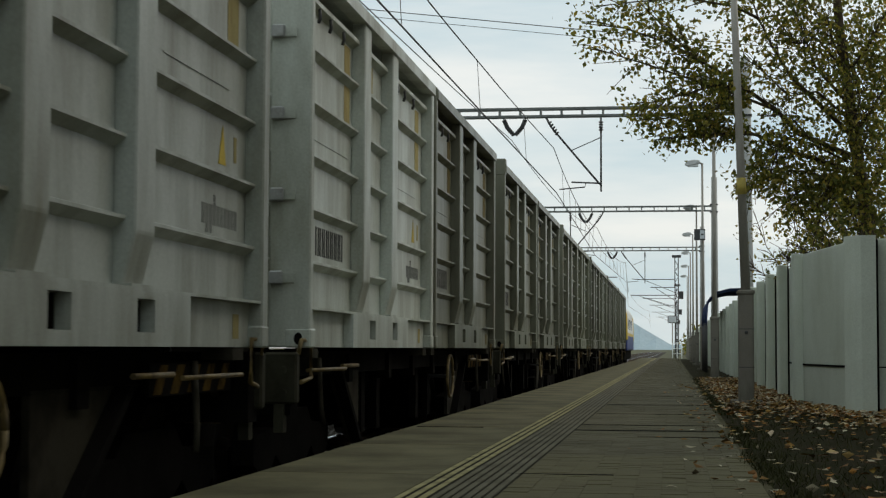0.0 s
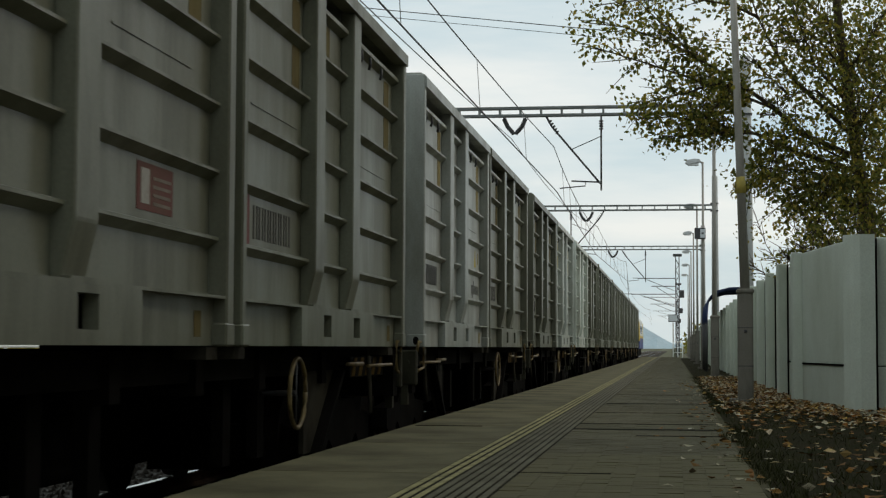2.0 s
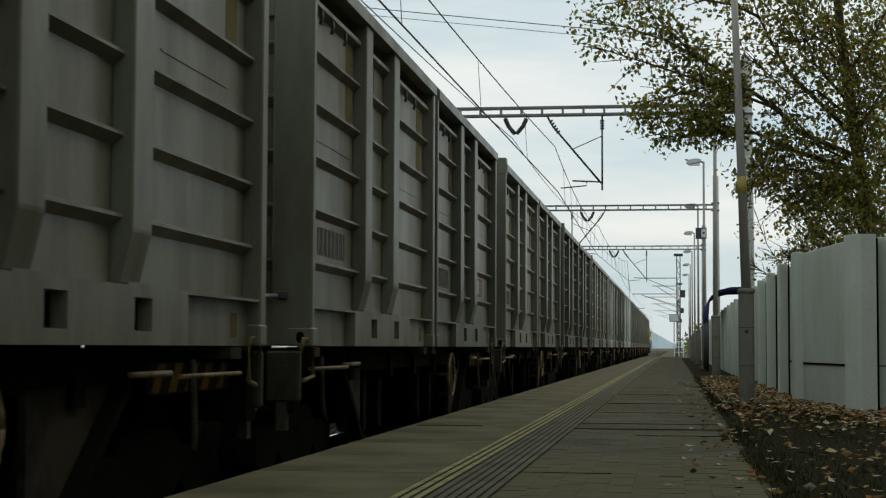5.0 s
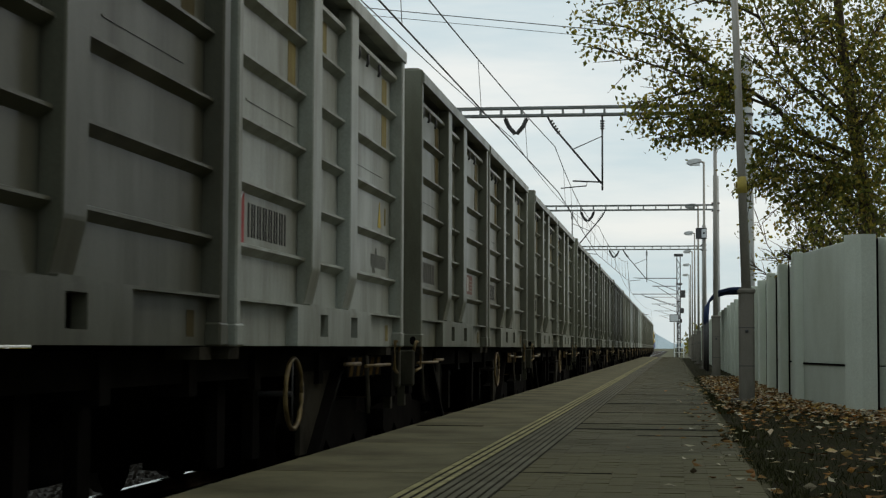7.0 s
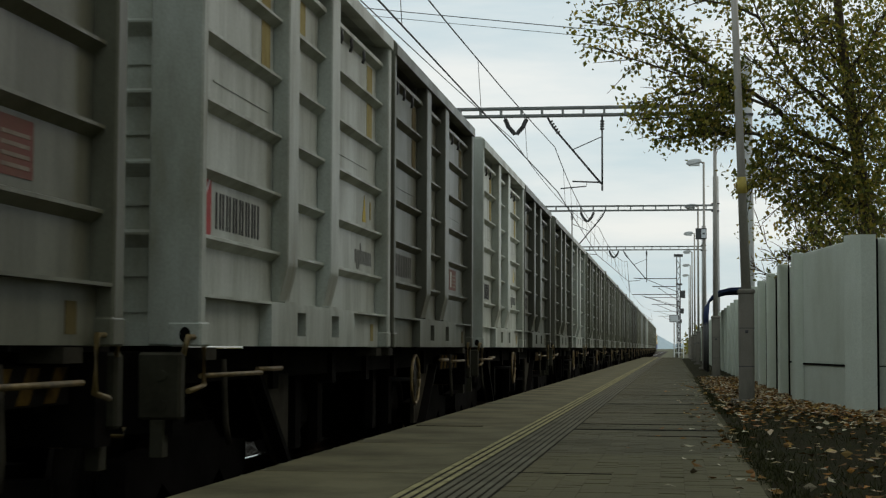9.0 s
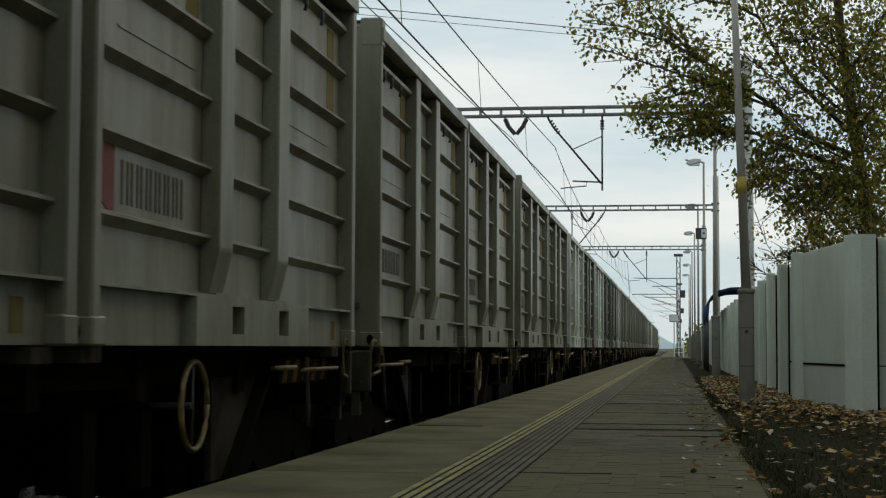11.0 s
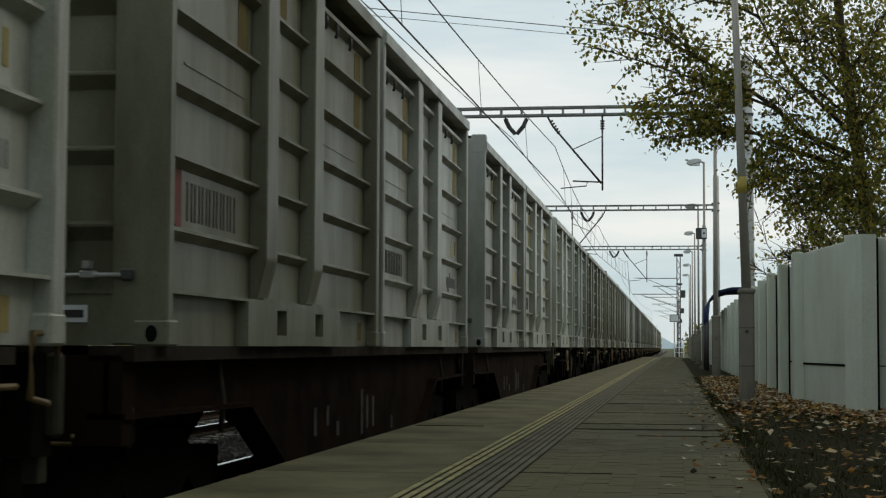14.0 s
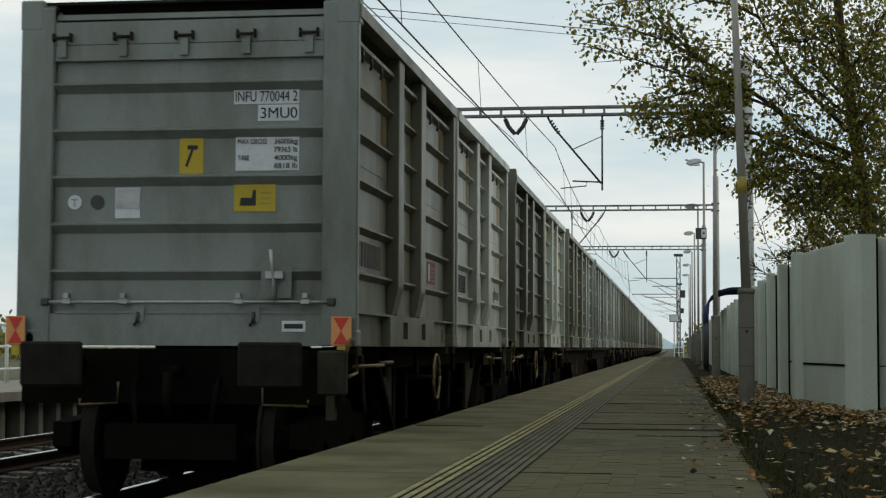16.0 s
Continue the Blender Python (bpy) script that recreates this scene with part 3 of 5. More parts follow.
for k in range(1, 34):
    y = 21.64 + 2.95 * k
    again(p0, pose(1.674, y, 0))
    again(mj, pose(1.674, y, 0))
    again(lo0, pose(1.751, y + 0.2, 0))
    again(hi0, pose(1.751, y + 0.2, 0))
    again(c0, pose(1.751, y + 0.2, 0))
# the wall turns outwards towards the camera
BEND = math.degrees(math.atan2(0.37, 3.0))
for low, high in ((-0.15, 0.508), (0.520, WALL_TOP - 0.01)):
    wall_panel(wall, 3.06, low, high, pose(2.085, 18.62, 0, 0, 0, BEND))
    wall_panel(wall, 3.0, low, high, pose(2.25, 18.62, 0, 0, 0, -104))
joint_strip(wall, 0.35, 3.02, pose(2.085, 18.62, 0, 0, 0, BEND))
joint_strip(wall, 0.03, 2.9, pose(2.25, 18.62, 0, 0, 0, -104))
bm = bmesh.new()
prism(bm, [(-0.225, 0.16), (-0.17, 0.04), (-0.12, -0.02), (-0.06, -0.05), (0.10, -0.05), (0.10, 0.24), (-0.14, 0.24)], "z", -0.15, WALL_TOP + 0.015)
part("wall_post", bm, WALLP, wall, at=pose(2.112, 18.44, 0))
again(mj, pose(2.214, 18.44, 0))
# shelter with blue curved frame behind the wall
shelter = tagged(new("platform_shelter"), "small platform shelter with dark blue curved frame", "shelter")
shelter.matrix_basis = pose(0, 50, 0)
for dy in (0, 2.2, 4.4):
    bm = bmesh.new()
    tube(bm, [(1.0, dy, 1.45), (1.0, dy, 1.7), (1.03, dy, 2.05), (1.14, dy, 2.25), (1.35, dy, 2.41), (1.7, dy, 2.5), (2.3, dy, 2.52), (3.0, dy, 2.45)], 0.045, 8)
    part("arched_frame", bm, BLUE, shelter)
    bm = bmesh.new()
    tube(bm, [(1.0, dy, 0), (1.0, dy, 1.5)], 0.045, 8)
    part("leg", bm, IRON, shelter)
bm = bmesh.new()
prism(bm, [(1.02, 2.1), (1.14, 2.3), (1.35, 2.46), (1.7, 2.55), (2.3, 2.57), (3.0, 2.5), (3.0, 2.48), (2.3, 2.55), (1.7, 2.53), (1.35, 2.44), (1.14, 2.28), (1.03, 2.1)], "y", -0.1, 4.6)
part("roof", bm, BLUE, shelter)
boxpart("back_wall", WALLP, shelter, 2.9, 3.0, 0, 4.4, 0, 2.4)
boxpart("side_wall", WALLP, shelter, 1.95, 2.9, 4.3, 4.4, 0.1, 2.3)

# end of the platform: white rail and a sign board
end_rail = tagged(new("end_railing"), "white tubular railing across the platform end", "railing")
end_rail.matrix_basis = pose(0, 125.5, 0)
for x in (0.0, 0.35, 0.7):
    bm = bmesh.new()
    tube(bm, [(x, 0, -0.9), (x, 0, 1.15)], 0.04, 6)
    part("rail_post", bm, WHITE_RAIL, end_rail)
for z in (0.35, 0.75, 1.15):
    bm = bmesh.new()
    tube(bm, [(-0.05, 0, z), (0.75, 0, z)], 0.025, 6)
    part("rail_bar", bm, WHITE_RAIL, end_rail)
board = tagged(new("sign_board"), "white sign board with dark frame on a slim post", "sign")
board.matrix_basis = pose(0.0, 128, -0.3)
bm = bmesh.new()
tube(bm, [(0, 0, -0.6), (0, 0, 3.0)], 0.05, 6)
part("post", bm, POLE, board)
boxpart("frame", IRON, board, -0.36, 0.36, -0.06, -0.02, 3.02, 3.6)
boxpart("panel", PLATE, board, -0.31, 0.31, -0.075, -0.065, 3.07, 3.55)

# ---- far platform across the tracks ----
far = tagged(new("far_platform"), "opposite platform with pale edge and dark recess", "platform", kind="structure")
boxpart("deck", FAR_PLATFORM, far, -13.2, -9.9, -20, 130, -0.14, 0.0)
# the shade beneath the deck is painted in as a near-black wall
boxpart("recess_wall", UNDER, far, -13.2, -10.3, -20, 130, -0.9, -0.14)
bm = bmesh.new()
box(bm, -10.3, -10.08, -0.09, 0.09, -0.9, -0.14)
sup = part("support", bm, SLEEVE, far, at=pose(0, 10, 0))
for k in range(1, 40):
    again(sup, pose(0, 10 + 0.75 * k, 0))
fence = tagged(new("platform_railing"), "white tubular railing along the opposite platform", "railing")
bm = bmesh.new()
tube(bm, [(-12.6, 0, 0), (-12.6, 0, 1.1)], 0.035, 6)
fp = part("rail_post", bm, WHITE_RAIL, fence, at=pose(0, 20, 0))
for k in range(1, 24):
    again(fp, pose(0, 20 + 1.9 * k, 0))
for z in (0.25, 0.68, 1.1):
    bm = bmesh.new()
    tube(bm, [(-12.6, 18, z), (-12.6, 66, z)], 0.03, 6)
    part("rail_bar", bm, WHITE_RAIL, fence)


# ---- trees and leaves ----
def leaves(name, centres, size, material, parent=None, flat=False, seed=3):
    """Many small folded leaves at the given places."""
    rng = np.random.default_rng(seed)
    c = np.asarray(centres, float)
    n = len(c)
    d = rng.normal(size=(n, 3))
    if flat:
        d[:, 2] *= 0.06
    else:
        d[:, 2] -= 0.5
    d /= np.linalg.norm(d, axis=1)[:, None]
    e = rng.normal(size=(n, 3))
    if flat:
        e[:, 2] *= 0.14
    e -= d * np.sum(d * e, 1)[:, None]
    e /= np.linalg.norm(e, axis=1)[:, None]
    nrm = np.cross(d, e)
    s = rng.uniform(0.6, 1.25, n)[:, None] * size
    tip, base = c + d * s * 0.6, c - d * s * 0.5
    l, r = c + e * s * 0.36 + nrm * s * 0.12, c - e * s * 0.36 + nrm * s * 0.12
    v = np.stack([base, l, tip, r], 1).reshape(-1, 3)
    f = [q for k in range(n) for q in ((4 * k, 4 * k + 1, 4 * k + 2), (4 * k, 4 * k + 2, 4 * k + 3))]
    return raw(name, v.tolist(), f, material, parent)


def along(limb, n, spread, rng, start=0.0, droop=0.0):
    """Leaf places in small bunches round a limb, wider towards its tip."""
    p = [Vector(q) for q in limb]
    out = []
    while len(out) < n:
        u = start + (1 - start) * rng.random()
        k = min(int(u * (len(p) - 1)), len(p) - 2)
        c = p[k].lerp(p[k + 1], u * (len(p) - 1) - k)
        c = c + Vector((rng.gauss(0, spread), rng.gauss(0, spread * 1.5), rng.gauss(-droop, spread * 0.8)))
        for _ in range(rng.randint(4, 9)):
            out.append(c + Vector((rng.gauss(0, 0.085), rng.gauss(0, 0.1), rng.gauss(0, 0.075))))
    return out


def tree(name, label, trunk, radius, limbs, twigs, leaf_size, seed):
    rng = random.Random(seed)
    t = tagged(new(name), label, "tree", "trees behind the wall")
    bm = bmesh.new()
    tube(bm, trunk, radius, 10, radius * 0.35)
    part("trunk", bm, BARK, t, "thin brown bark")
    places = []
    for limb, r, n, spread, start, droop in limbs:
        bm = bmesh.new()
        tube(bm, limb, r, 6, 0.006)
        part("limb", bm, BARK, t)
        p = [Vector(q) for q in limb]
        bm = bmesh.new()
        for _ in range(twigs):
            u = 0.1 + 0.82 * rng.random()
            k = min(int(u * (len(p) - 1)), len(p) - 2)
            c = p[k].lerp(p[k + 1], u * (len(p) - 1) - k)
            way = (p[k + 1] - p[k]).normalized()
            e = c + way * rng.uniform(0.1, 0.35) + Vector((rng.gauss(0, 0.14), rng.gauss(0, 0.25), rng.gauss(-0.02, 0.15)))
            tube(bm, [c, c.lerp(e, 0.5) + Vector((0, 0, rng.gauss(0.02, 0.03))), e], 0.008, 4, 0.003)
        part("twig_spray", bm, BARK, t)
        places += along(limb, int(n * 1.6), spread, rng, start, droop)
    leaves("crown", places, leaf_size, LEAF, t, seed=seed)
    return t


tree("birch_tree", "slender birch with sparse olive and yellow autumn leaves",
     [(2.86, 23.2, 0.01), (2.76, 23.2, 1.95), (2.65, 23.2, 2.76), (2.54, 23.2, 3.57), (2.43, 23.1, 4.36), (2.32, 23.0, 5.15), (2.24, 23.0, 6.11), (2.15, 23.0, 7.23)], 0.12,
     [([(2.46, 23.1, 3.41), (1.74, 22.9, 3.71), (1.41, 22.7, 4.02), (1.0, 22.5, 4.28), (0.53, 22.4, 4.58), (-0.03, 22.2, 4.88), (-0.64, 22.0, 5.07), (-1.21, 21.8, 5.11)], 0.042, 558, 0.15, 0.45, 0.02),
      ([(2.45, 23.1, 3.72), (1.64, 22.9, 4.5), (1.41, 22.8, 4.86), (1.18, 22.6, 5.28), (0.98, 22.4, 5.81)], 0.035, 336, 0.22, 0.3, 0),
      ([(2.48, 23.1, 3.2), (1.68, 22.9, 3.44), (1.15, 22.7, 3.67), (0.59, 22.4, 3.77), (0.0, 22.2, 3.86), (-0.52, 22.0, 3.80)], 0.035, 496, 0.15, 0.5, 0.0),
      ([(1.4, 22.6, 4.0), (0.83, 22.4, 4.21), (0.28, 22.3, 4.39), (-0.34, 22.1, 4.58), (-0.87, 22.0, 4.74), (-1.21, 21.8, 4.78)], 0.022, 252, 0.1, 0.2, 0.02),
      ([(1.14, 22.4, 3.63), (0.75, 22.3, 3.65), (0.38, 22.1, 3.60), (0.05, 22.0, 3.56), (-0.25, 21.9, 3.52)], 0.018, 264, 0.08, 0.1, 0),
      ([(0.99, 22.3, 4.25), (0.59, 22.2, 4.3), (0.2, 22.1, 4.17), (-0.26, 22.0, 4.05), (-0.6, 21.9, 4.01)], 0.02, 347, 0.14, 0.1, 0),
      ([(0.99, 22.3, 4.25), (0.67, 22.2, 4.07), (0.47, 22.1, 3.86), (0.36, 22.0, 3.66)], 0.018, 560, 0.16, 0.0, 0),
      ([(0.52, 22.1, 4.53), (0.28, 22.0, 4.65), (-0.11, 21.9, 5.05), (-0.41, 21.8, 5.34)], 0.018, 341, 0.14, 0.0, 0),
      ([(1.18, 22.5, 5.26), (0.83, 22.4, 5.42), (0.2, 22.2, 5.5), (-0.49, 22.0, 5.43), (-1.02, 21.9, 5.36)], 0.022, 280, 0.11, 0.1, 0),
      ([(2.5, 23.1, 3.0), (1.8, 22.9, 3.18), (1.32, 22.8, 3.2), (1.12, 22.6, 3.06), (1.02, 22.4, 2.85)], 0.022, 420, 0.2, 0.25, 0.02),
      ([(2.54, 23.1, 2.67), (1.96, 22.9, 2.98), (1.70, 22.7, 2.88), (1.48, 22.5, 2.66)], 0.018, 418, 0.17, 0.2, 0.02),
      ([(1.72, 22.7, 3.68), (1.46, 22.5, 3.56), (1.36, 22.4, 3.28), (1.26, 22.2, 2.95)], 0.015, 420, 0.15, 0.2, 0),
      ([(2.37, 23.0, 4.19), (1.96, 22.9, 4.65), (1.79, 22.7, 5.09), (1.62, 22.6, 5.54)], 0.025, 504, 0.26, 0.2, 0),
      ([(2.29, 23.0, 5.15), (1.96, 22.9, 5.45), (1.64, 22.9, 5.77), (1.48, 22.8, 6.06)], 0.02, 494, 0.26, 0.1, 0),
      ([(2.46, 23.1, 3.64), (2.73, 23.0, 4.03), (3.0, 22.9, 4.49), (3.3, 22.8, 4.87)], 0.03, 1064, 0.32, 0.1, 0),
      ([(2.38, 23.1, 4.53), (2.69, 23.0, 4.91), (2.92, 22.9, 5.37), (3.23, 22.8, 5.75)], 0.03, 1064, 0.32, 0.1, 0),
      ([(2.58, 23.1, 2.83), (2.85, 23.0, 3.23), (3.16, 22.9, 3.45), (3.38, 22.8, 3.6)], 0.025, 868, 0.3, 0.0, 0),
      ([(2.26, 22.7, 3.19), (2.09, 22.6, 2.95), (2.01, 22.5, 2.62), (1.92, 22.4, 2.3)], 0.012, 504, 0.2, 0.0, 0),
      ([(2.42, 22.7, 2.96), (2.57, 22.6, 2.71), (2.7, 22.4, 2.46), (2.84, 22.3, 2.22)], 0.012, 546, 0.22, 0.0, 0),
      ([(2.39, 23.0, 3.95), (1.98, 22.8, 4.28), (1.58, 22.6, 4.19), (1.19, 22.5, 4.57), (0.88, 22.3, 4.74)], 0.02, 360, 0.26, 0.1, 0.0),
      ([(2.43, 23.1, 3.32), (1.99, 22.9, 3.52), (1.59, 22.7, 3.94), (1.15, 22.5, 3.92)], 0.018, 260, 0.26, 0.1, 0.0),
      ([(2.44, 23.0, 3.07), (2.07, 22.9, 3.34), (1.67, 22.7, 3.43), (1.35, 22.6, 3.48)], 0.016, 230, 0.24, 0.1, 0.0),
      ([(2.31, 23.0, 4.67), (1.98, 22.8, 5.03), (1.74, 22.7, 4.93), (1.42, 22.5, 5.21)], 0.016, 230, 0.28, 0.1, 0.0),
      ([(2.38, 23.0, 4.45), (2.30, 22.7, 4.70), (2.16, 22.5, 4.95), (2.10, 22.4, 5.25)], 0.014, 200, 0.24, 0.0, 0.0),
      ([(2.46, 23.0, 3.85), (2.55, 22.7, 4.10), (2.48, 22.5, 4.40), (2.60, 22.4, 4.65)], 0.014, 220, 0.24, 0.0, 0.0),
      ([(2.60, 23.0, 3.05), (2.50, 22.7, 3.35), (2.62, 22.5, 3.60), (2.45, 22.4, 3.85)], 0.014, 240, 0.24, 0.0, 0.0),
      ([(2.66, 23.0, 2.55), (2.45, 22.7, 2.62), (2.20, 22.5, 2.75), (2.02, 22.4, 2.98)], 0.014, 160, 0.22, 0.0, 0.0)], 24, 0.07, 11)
tree("young_tree", "thin leafy young tree behind the pale wall",
     [(3.9, 27, -0.1), (3.8, 27, 2), (3.7, 27, 4), (3.5, 27, 7)], 0.07,
     [([(3.8, 27, 1.8), (3.3, 27, 2.6), (2.8, 27, 3.1), (2.3, 27, 3.4)], 0.02, 420, 0.3, 0.1, 0.0),
      ([(3.8, 27, 1.5), (3.2, 27, 1.9), (2.6, 27, 2.3), (2.1, 27, 2.6)], 0.02, 420, 0.26, 0.2, 0.0),
      ([(3.8, 27, 2.2), (4.1, 27, 3.2), (4.4, 27, 4.2), (4.5, 27, 5)], 0.02, 560, 0.4, 0.1, 0.0),
      ([(3.75, 27, 3.0), (3.3, 27, 4.0), (3.0, 27, 4.8), (2.8, 27, 5.6)], 0.02, 520, 0.4, 0.1, 0.0),
      ([(3.7, 27, 3.6), (3.9, 27, 4.6), (3.7, 27, 5.6), (3.6, 27, 6.6)], 0.02, 460, 0.4, 0.1, 0.0)], 30, 0.075, 12)
tree("bare_shrub", "nearly bare twiggy shrub above the wall",
     [(2.7, 32, -0.1), (2.65, 32, 1.2), (2.5, 32, 2.2)], 0.04,
     [([(2.6, 32, 1.4), (2.2, 32, 2.1), (1.8, 32, 2.7), (1.55, 32, 3.4)], 0.012, 40, 0.25, 0.3, 0.0),
      ([(2.6, 32, 1.4), (2.1, 32, 1.9), (1.7, 32, 2.2), (1.45, 32, 2.35)], 0.012, 30, 0.25, 0.3, 0.0),
      ([(2.6, 32, 1.4), (2.6, 32, 2.2), (2.4, 32, 2.9), (2.2, 32, 3.6)], 0.012, 120, 0.3, 0.3, 0.0),
      ([(2.6, 32, 1.4), (3.0, 32, 2.2), (3.3, 32, 2.7), (3.8, 32, 3.0)], 0.012, 260, 0.35, 0.1, 0.0)], 40, 0.07, 13)

tree("twiggy_shrub", "dense brown twiggy shrub with few leaves above the wall",
     [(3.3, 26, -0.1), (3.25, 26, 1.2), (3.1, 26, 2.2)], 0.05,
     [([(3.2, 26, 1.3), (2.7, 26, 2.0), (2.3, 26, 2.5), (1.9, 26, 3.0)], 0.014, 160, 0.22, 0.1, 0.0),
      ([(3.2, 26, 1.3), (2.7, 26, 1.8), (2.3, 26, 2.1), (1.8, 26, 2.4)], 0.014, 200, 0.2, 0.1, 0.0),
      ([(3.2, 26, 1.3), (2.5, 26, 1.9), (2.1, 26, 2.0), (1.7, 26, 2.15)], 0.014, 60, 0.2, 0.1, 0.0),
      ([(3.2, 26, 1.3), (2.8, 26, 2.4), (2.3, 26, 2.9), (1.9, 26, 3.5)], 0.014, 90, 0.2, 0.1, 0.0),
      ([(3.2, 26, 1.3), (3.0, 26, 2.1), (2.8, 26, 2.8), (2.7, 26, 3.5)], 0.014, 260, 0.26, 0.1, 0.0),
      ([(3.2, 26, 1.3), (3.5, 26, 2.0), (3.7, 26, 2.5), (3.9, 26, 3.2)], 0.014, 420, 0.3, 0.1, 0.0)], 110, 0.07, 14)
rng = random.Random(21)
far_places = []
for _ in range(160):
    c = Vector((rng.uniform(2.4, 12), rng.uniform(150, 230), rng.uniform(0, 2.0)))
    far_places += [c + Vector((rng.gauss(0, 0.7), rng.gauss(0, 1), rng.gauss(0, 0.6))) for _ in range(34)]
tagged(leaves("far_bushes", far_places, 0.5, LEAF, seed=5), "hazy dark bushes beyond the platform end", "bushes", kind="stuff")
far_places = []
for _ in range(240):
    c = Vector((rng.uniform(-95, -16), rng.uniform(150, 210), rng.uniform(-0.6, 2.6) * rng.uniform(0.5, 1.4)))
    far_places += [c + Vector((rng.gauss(0, 1.2), rng.gauss(0, 2), rng.gauss(0, 0.7))) for _ in range(30)]
tagged(leaves("far_hedge", far_places, 0.8, LEAF, seed=6), "distant brownish hedge beyond the tracks", "hedge", kind="stuff")

# fallen leaves in the strip between paving and wall
rng = random.Random(8)
litter = []
for _ in range(17000):
    y = 5.5 + 34 * rng.random() ** 1.35
    edge = 0.45 + 0.22 * noise.noise((0, y * 0.7, 3)) + 0.1
    x = edge + (1.75 if y > 21.7 else 2.6 + 0.2 * (21.7 - y)) * rng.random() ** 0.85
    if y > 18 and x > 1.66 + max(0, 21.7 - y) * 0.2:
        continue
    heap = noise.noise((x * 1.3, y * 0.5, 9))
    if heap < -0.25 and rng.random() < 0.7:
        continue
    if y < 17 and rng.random() < 0.62 + 0.2 * noise.noise((x * 2, y, 4)):
        continue
    litter.append((x, y, 0.012 + 0.03 * rng.random()))
for _ in range(6500):
    y = 12.0 + 25 * rng.random() ** 1.2
    if y > 18.6:
        x = 1.63 + max(0, 21.7 - y) * 0.123 - abs(rng.gauss(0, 0.30))
    else:
        x = 1.35 + 0.16 * (18.6 - y) + 1.7 * rng.random()
    if x > 0.6 and noise.noise((x * 1.6, y * 0.8, 5)) > -0.35:
        litter.append((x, y, 0.014 + 0.04 * rng.random()))
for _ in range(220):
    y = 6 + 30 * rng.random() ** 1.4
    litter.append((0.5 - abs(rng.gauss(0, 0.25)), y, 0.012))
tagged(leaves("leaf_litter", litter, 0.066, LITTER, flat=True, seed=9), "scattered brown and yellow fallen leaves", "fallen leaves", kind="stuff")
grass = []
for _ in range(5200):
    y = 5.5 + 26 * rng.random() ** 1.4
    grass.append((0.55 + rng.random() * 3.0, y, 0.01 + 0.03 * rng.random()))
for _ in range(6000):
    y = 5.5 + 34 * rng.random() ** 1.4
    if noise.noise((1.5, y * 1.1, 6)) + 0.3 * rng.random() > -0.1:
        grass.append((0.44 + 0.12 * noise.noise((0, y * 0.8, 2)) + abs(rng.gauss(0, 0.16)), y, 0.01))
gvv, gff = [], []
for x, y, z in grass:
    if y > 18 and x > 1.66 + max(0, 21.7 - y) * 0.2:
        continue
    a, h, w = rng.uniform(0, 6.28), rng.uniform(0.015, 0.05), 0.004
    b = len(gvv)
    gvv += [(x - w * math.cos(a), y - w * math.sin(a), -0.02), (x + w * math.cos(a), y + w * math.sin(a), -0.02), (x + rng.gauss(0, 0.03), y + rng.gauss(0, 0.03), h)]
    gff.append((b, b + 1, b + 2))
tagged(raw("grass", gvv, gff, MOSS), "short sparse grass among fallen leaves", "grass", kind="stuff")

# distant hills
hv, hf = [], []
xs = [-2600 + 26 * q for q in range(201)]
for q, x in enumerate(xs):
    h = 7 + 52 * max(0, min(1, -x / 75)) * (0.6 + 0.4 * math.exp(-((x + 150) / 500) ** 2)) + 7 * noise.noise((x * 0.008, 0, 0))
    hv += [(x, 2600, -3), (x, 2700, h * 0.95), (x, 3000, h * 0.9)]
for q in range(len(xs) - 1):
    for s in (0, 1):
        hf.append((3 * q + s, 3 * q + 3 + s, 3 * q + 4 + s, 3 * q + 1 + s))
tagged(raw("hills_backdrop", hv, hf, HILL), "hazy blue wooded hills on the horizon", "hills", kind="structure")

# ---- the train: container type, open-topped, two to a wagon ----
RIBS = (0.625, 1.025, 1.425, 1.825, 2.225)
HIGH, LONG = 2.91, 6.06


def side_rib(z, depth=0.064):
    return [(1.335, z + 0.03), (1.335 + depth, z + 0.012), (1.335 + depth, z - 0.006), (1.335, z - 0.05)]


def end_rib(z):
    return [(0.075, z + 0.03), (0.006, z + 0.008), (0.006, z - 0.004), (0.075, z - 0.075)]


def mirrored(outline):
    return [(-a, b) for a, b in outline]


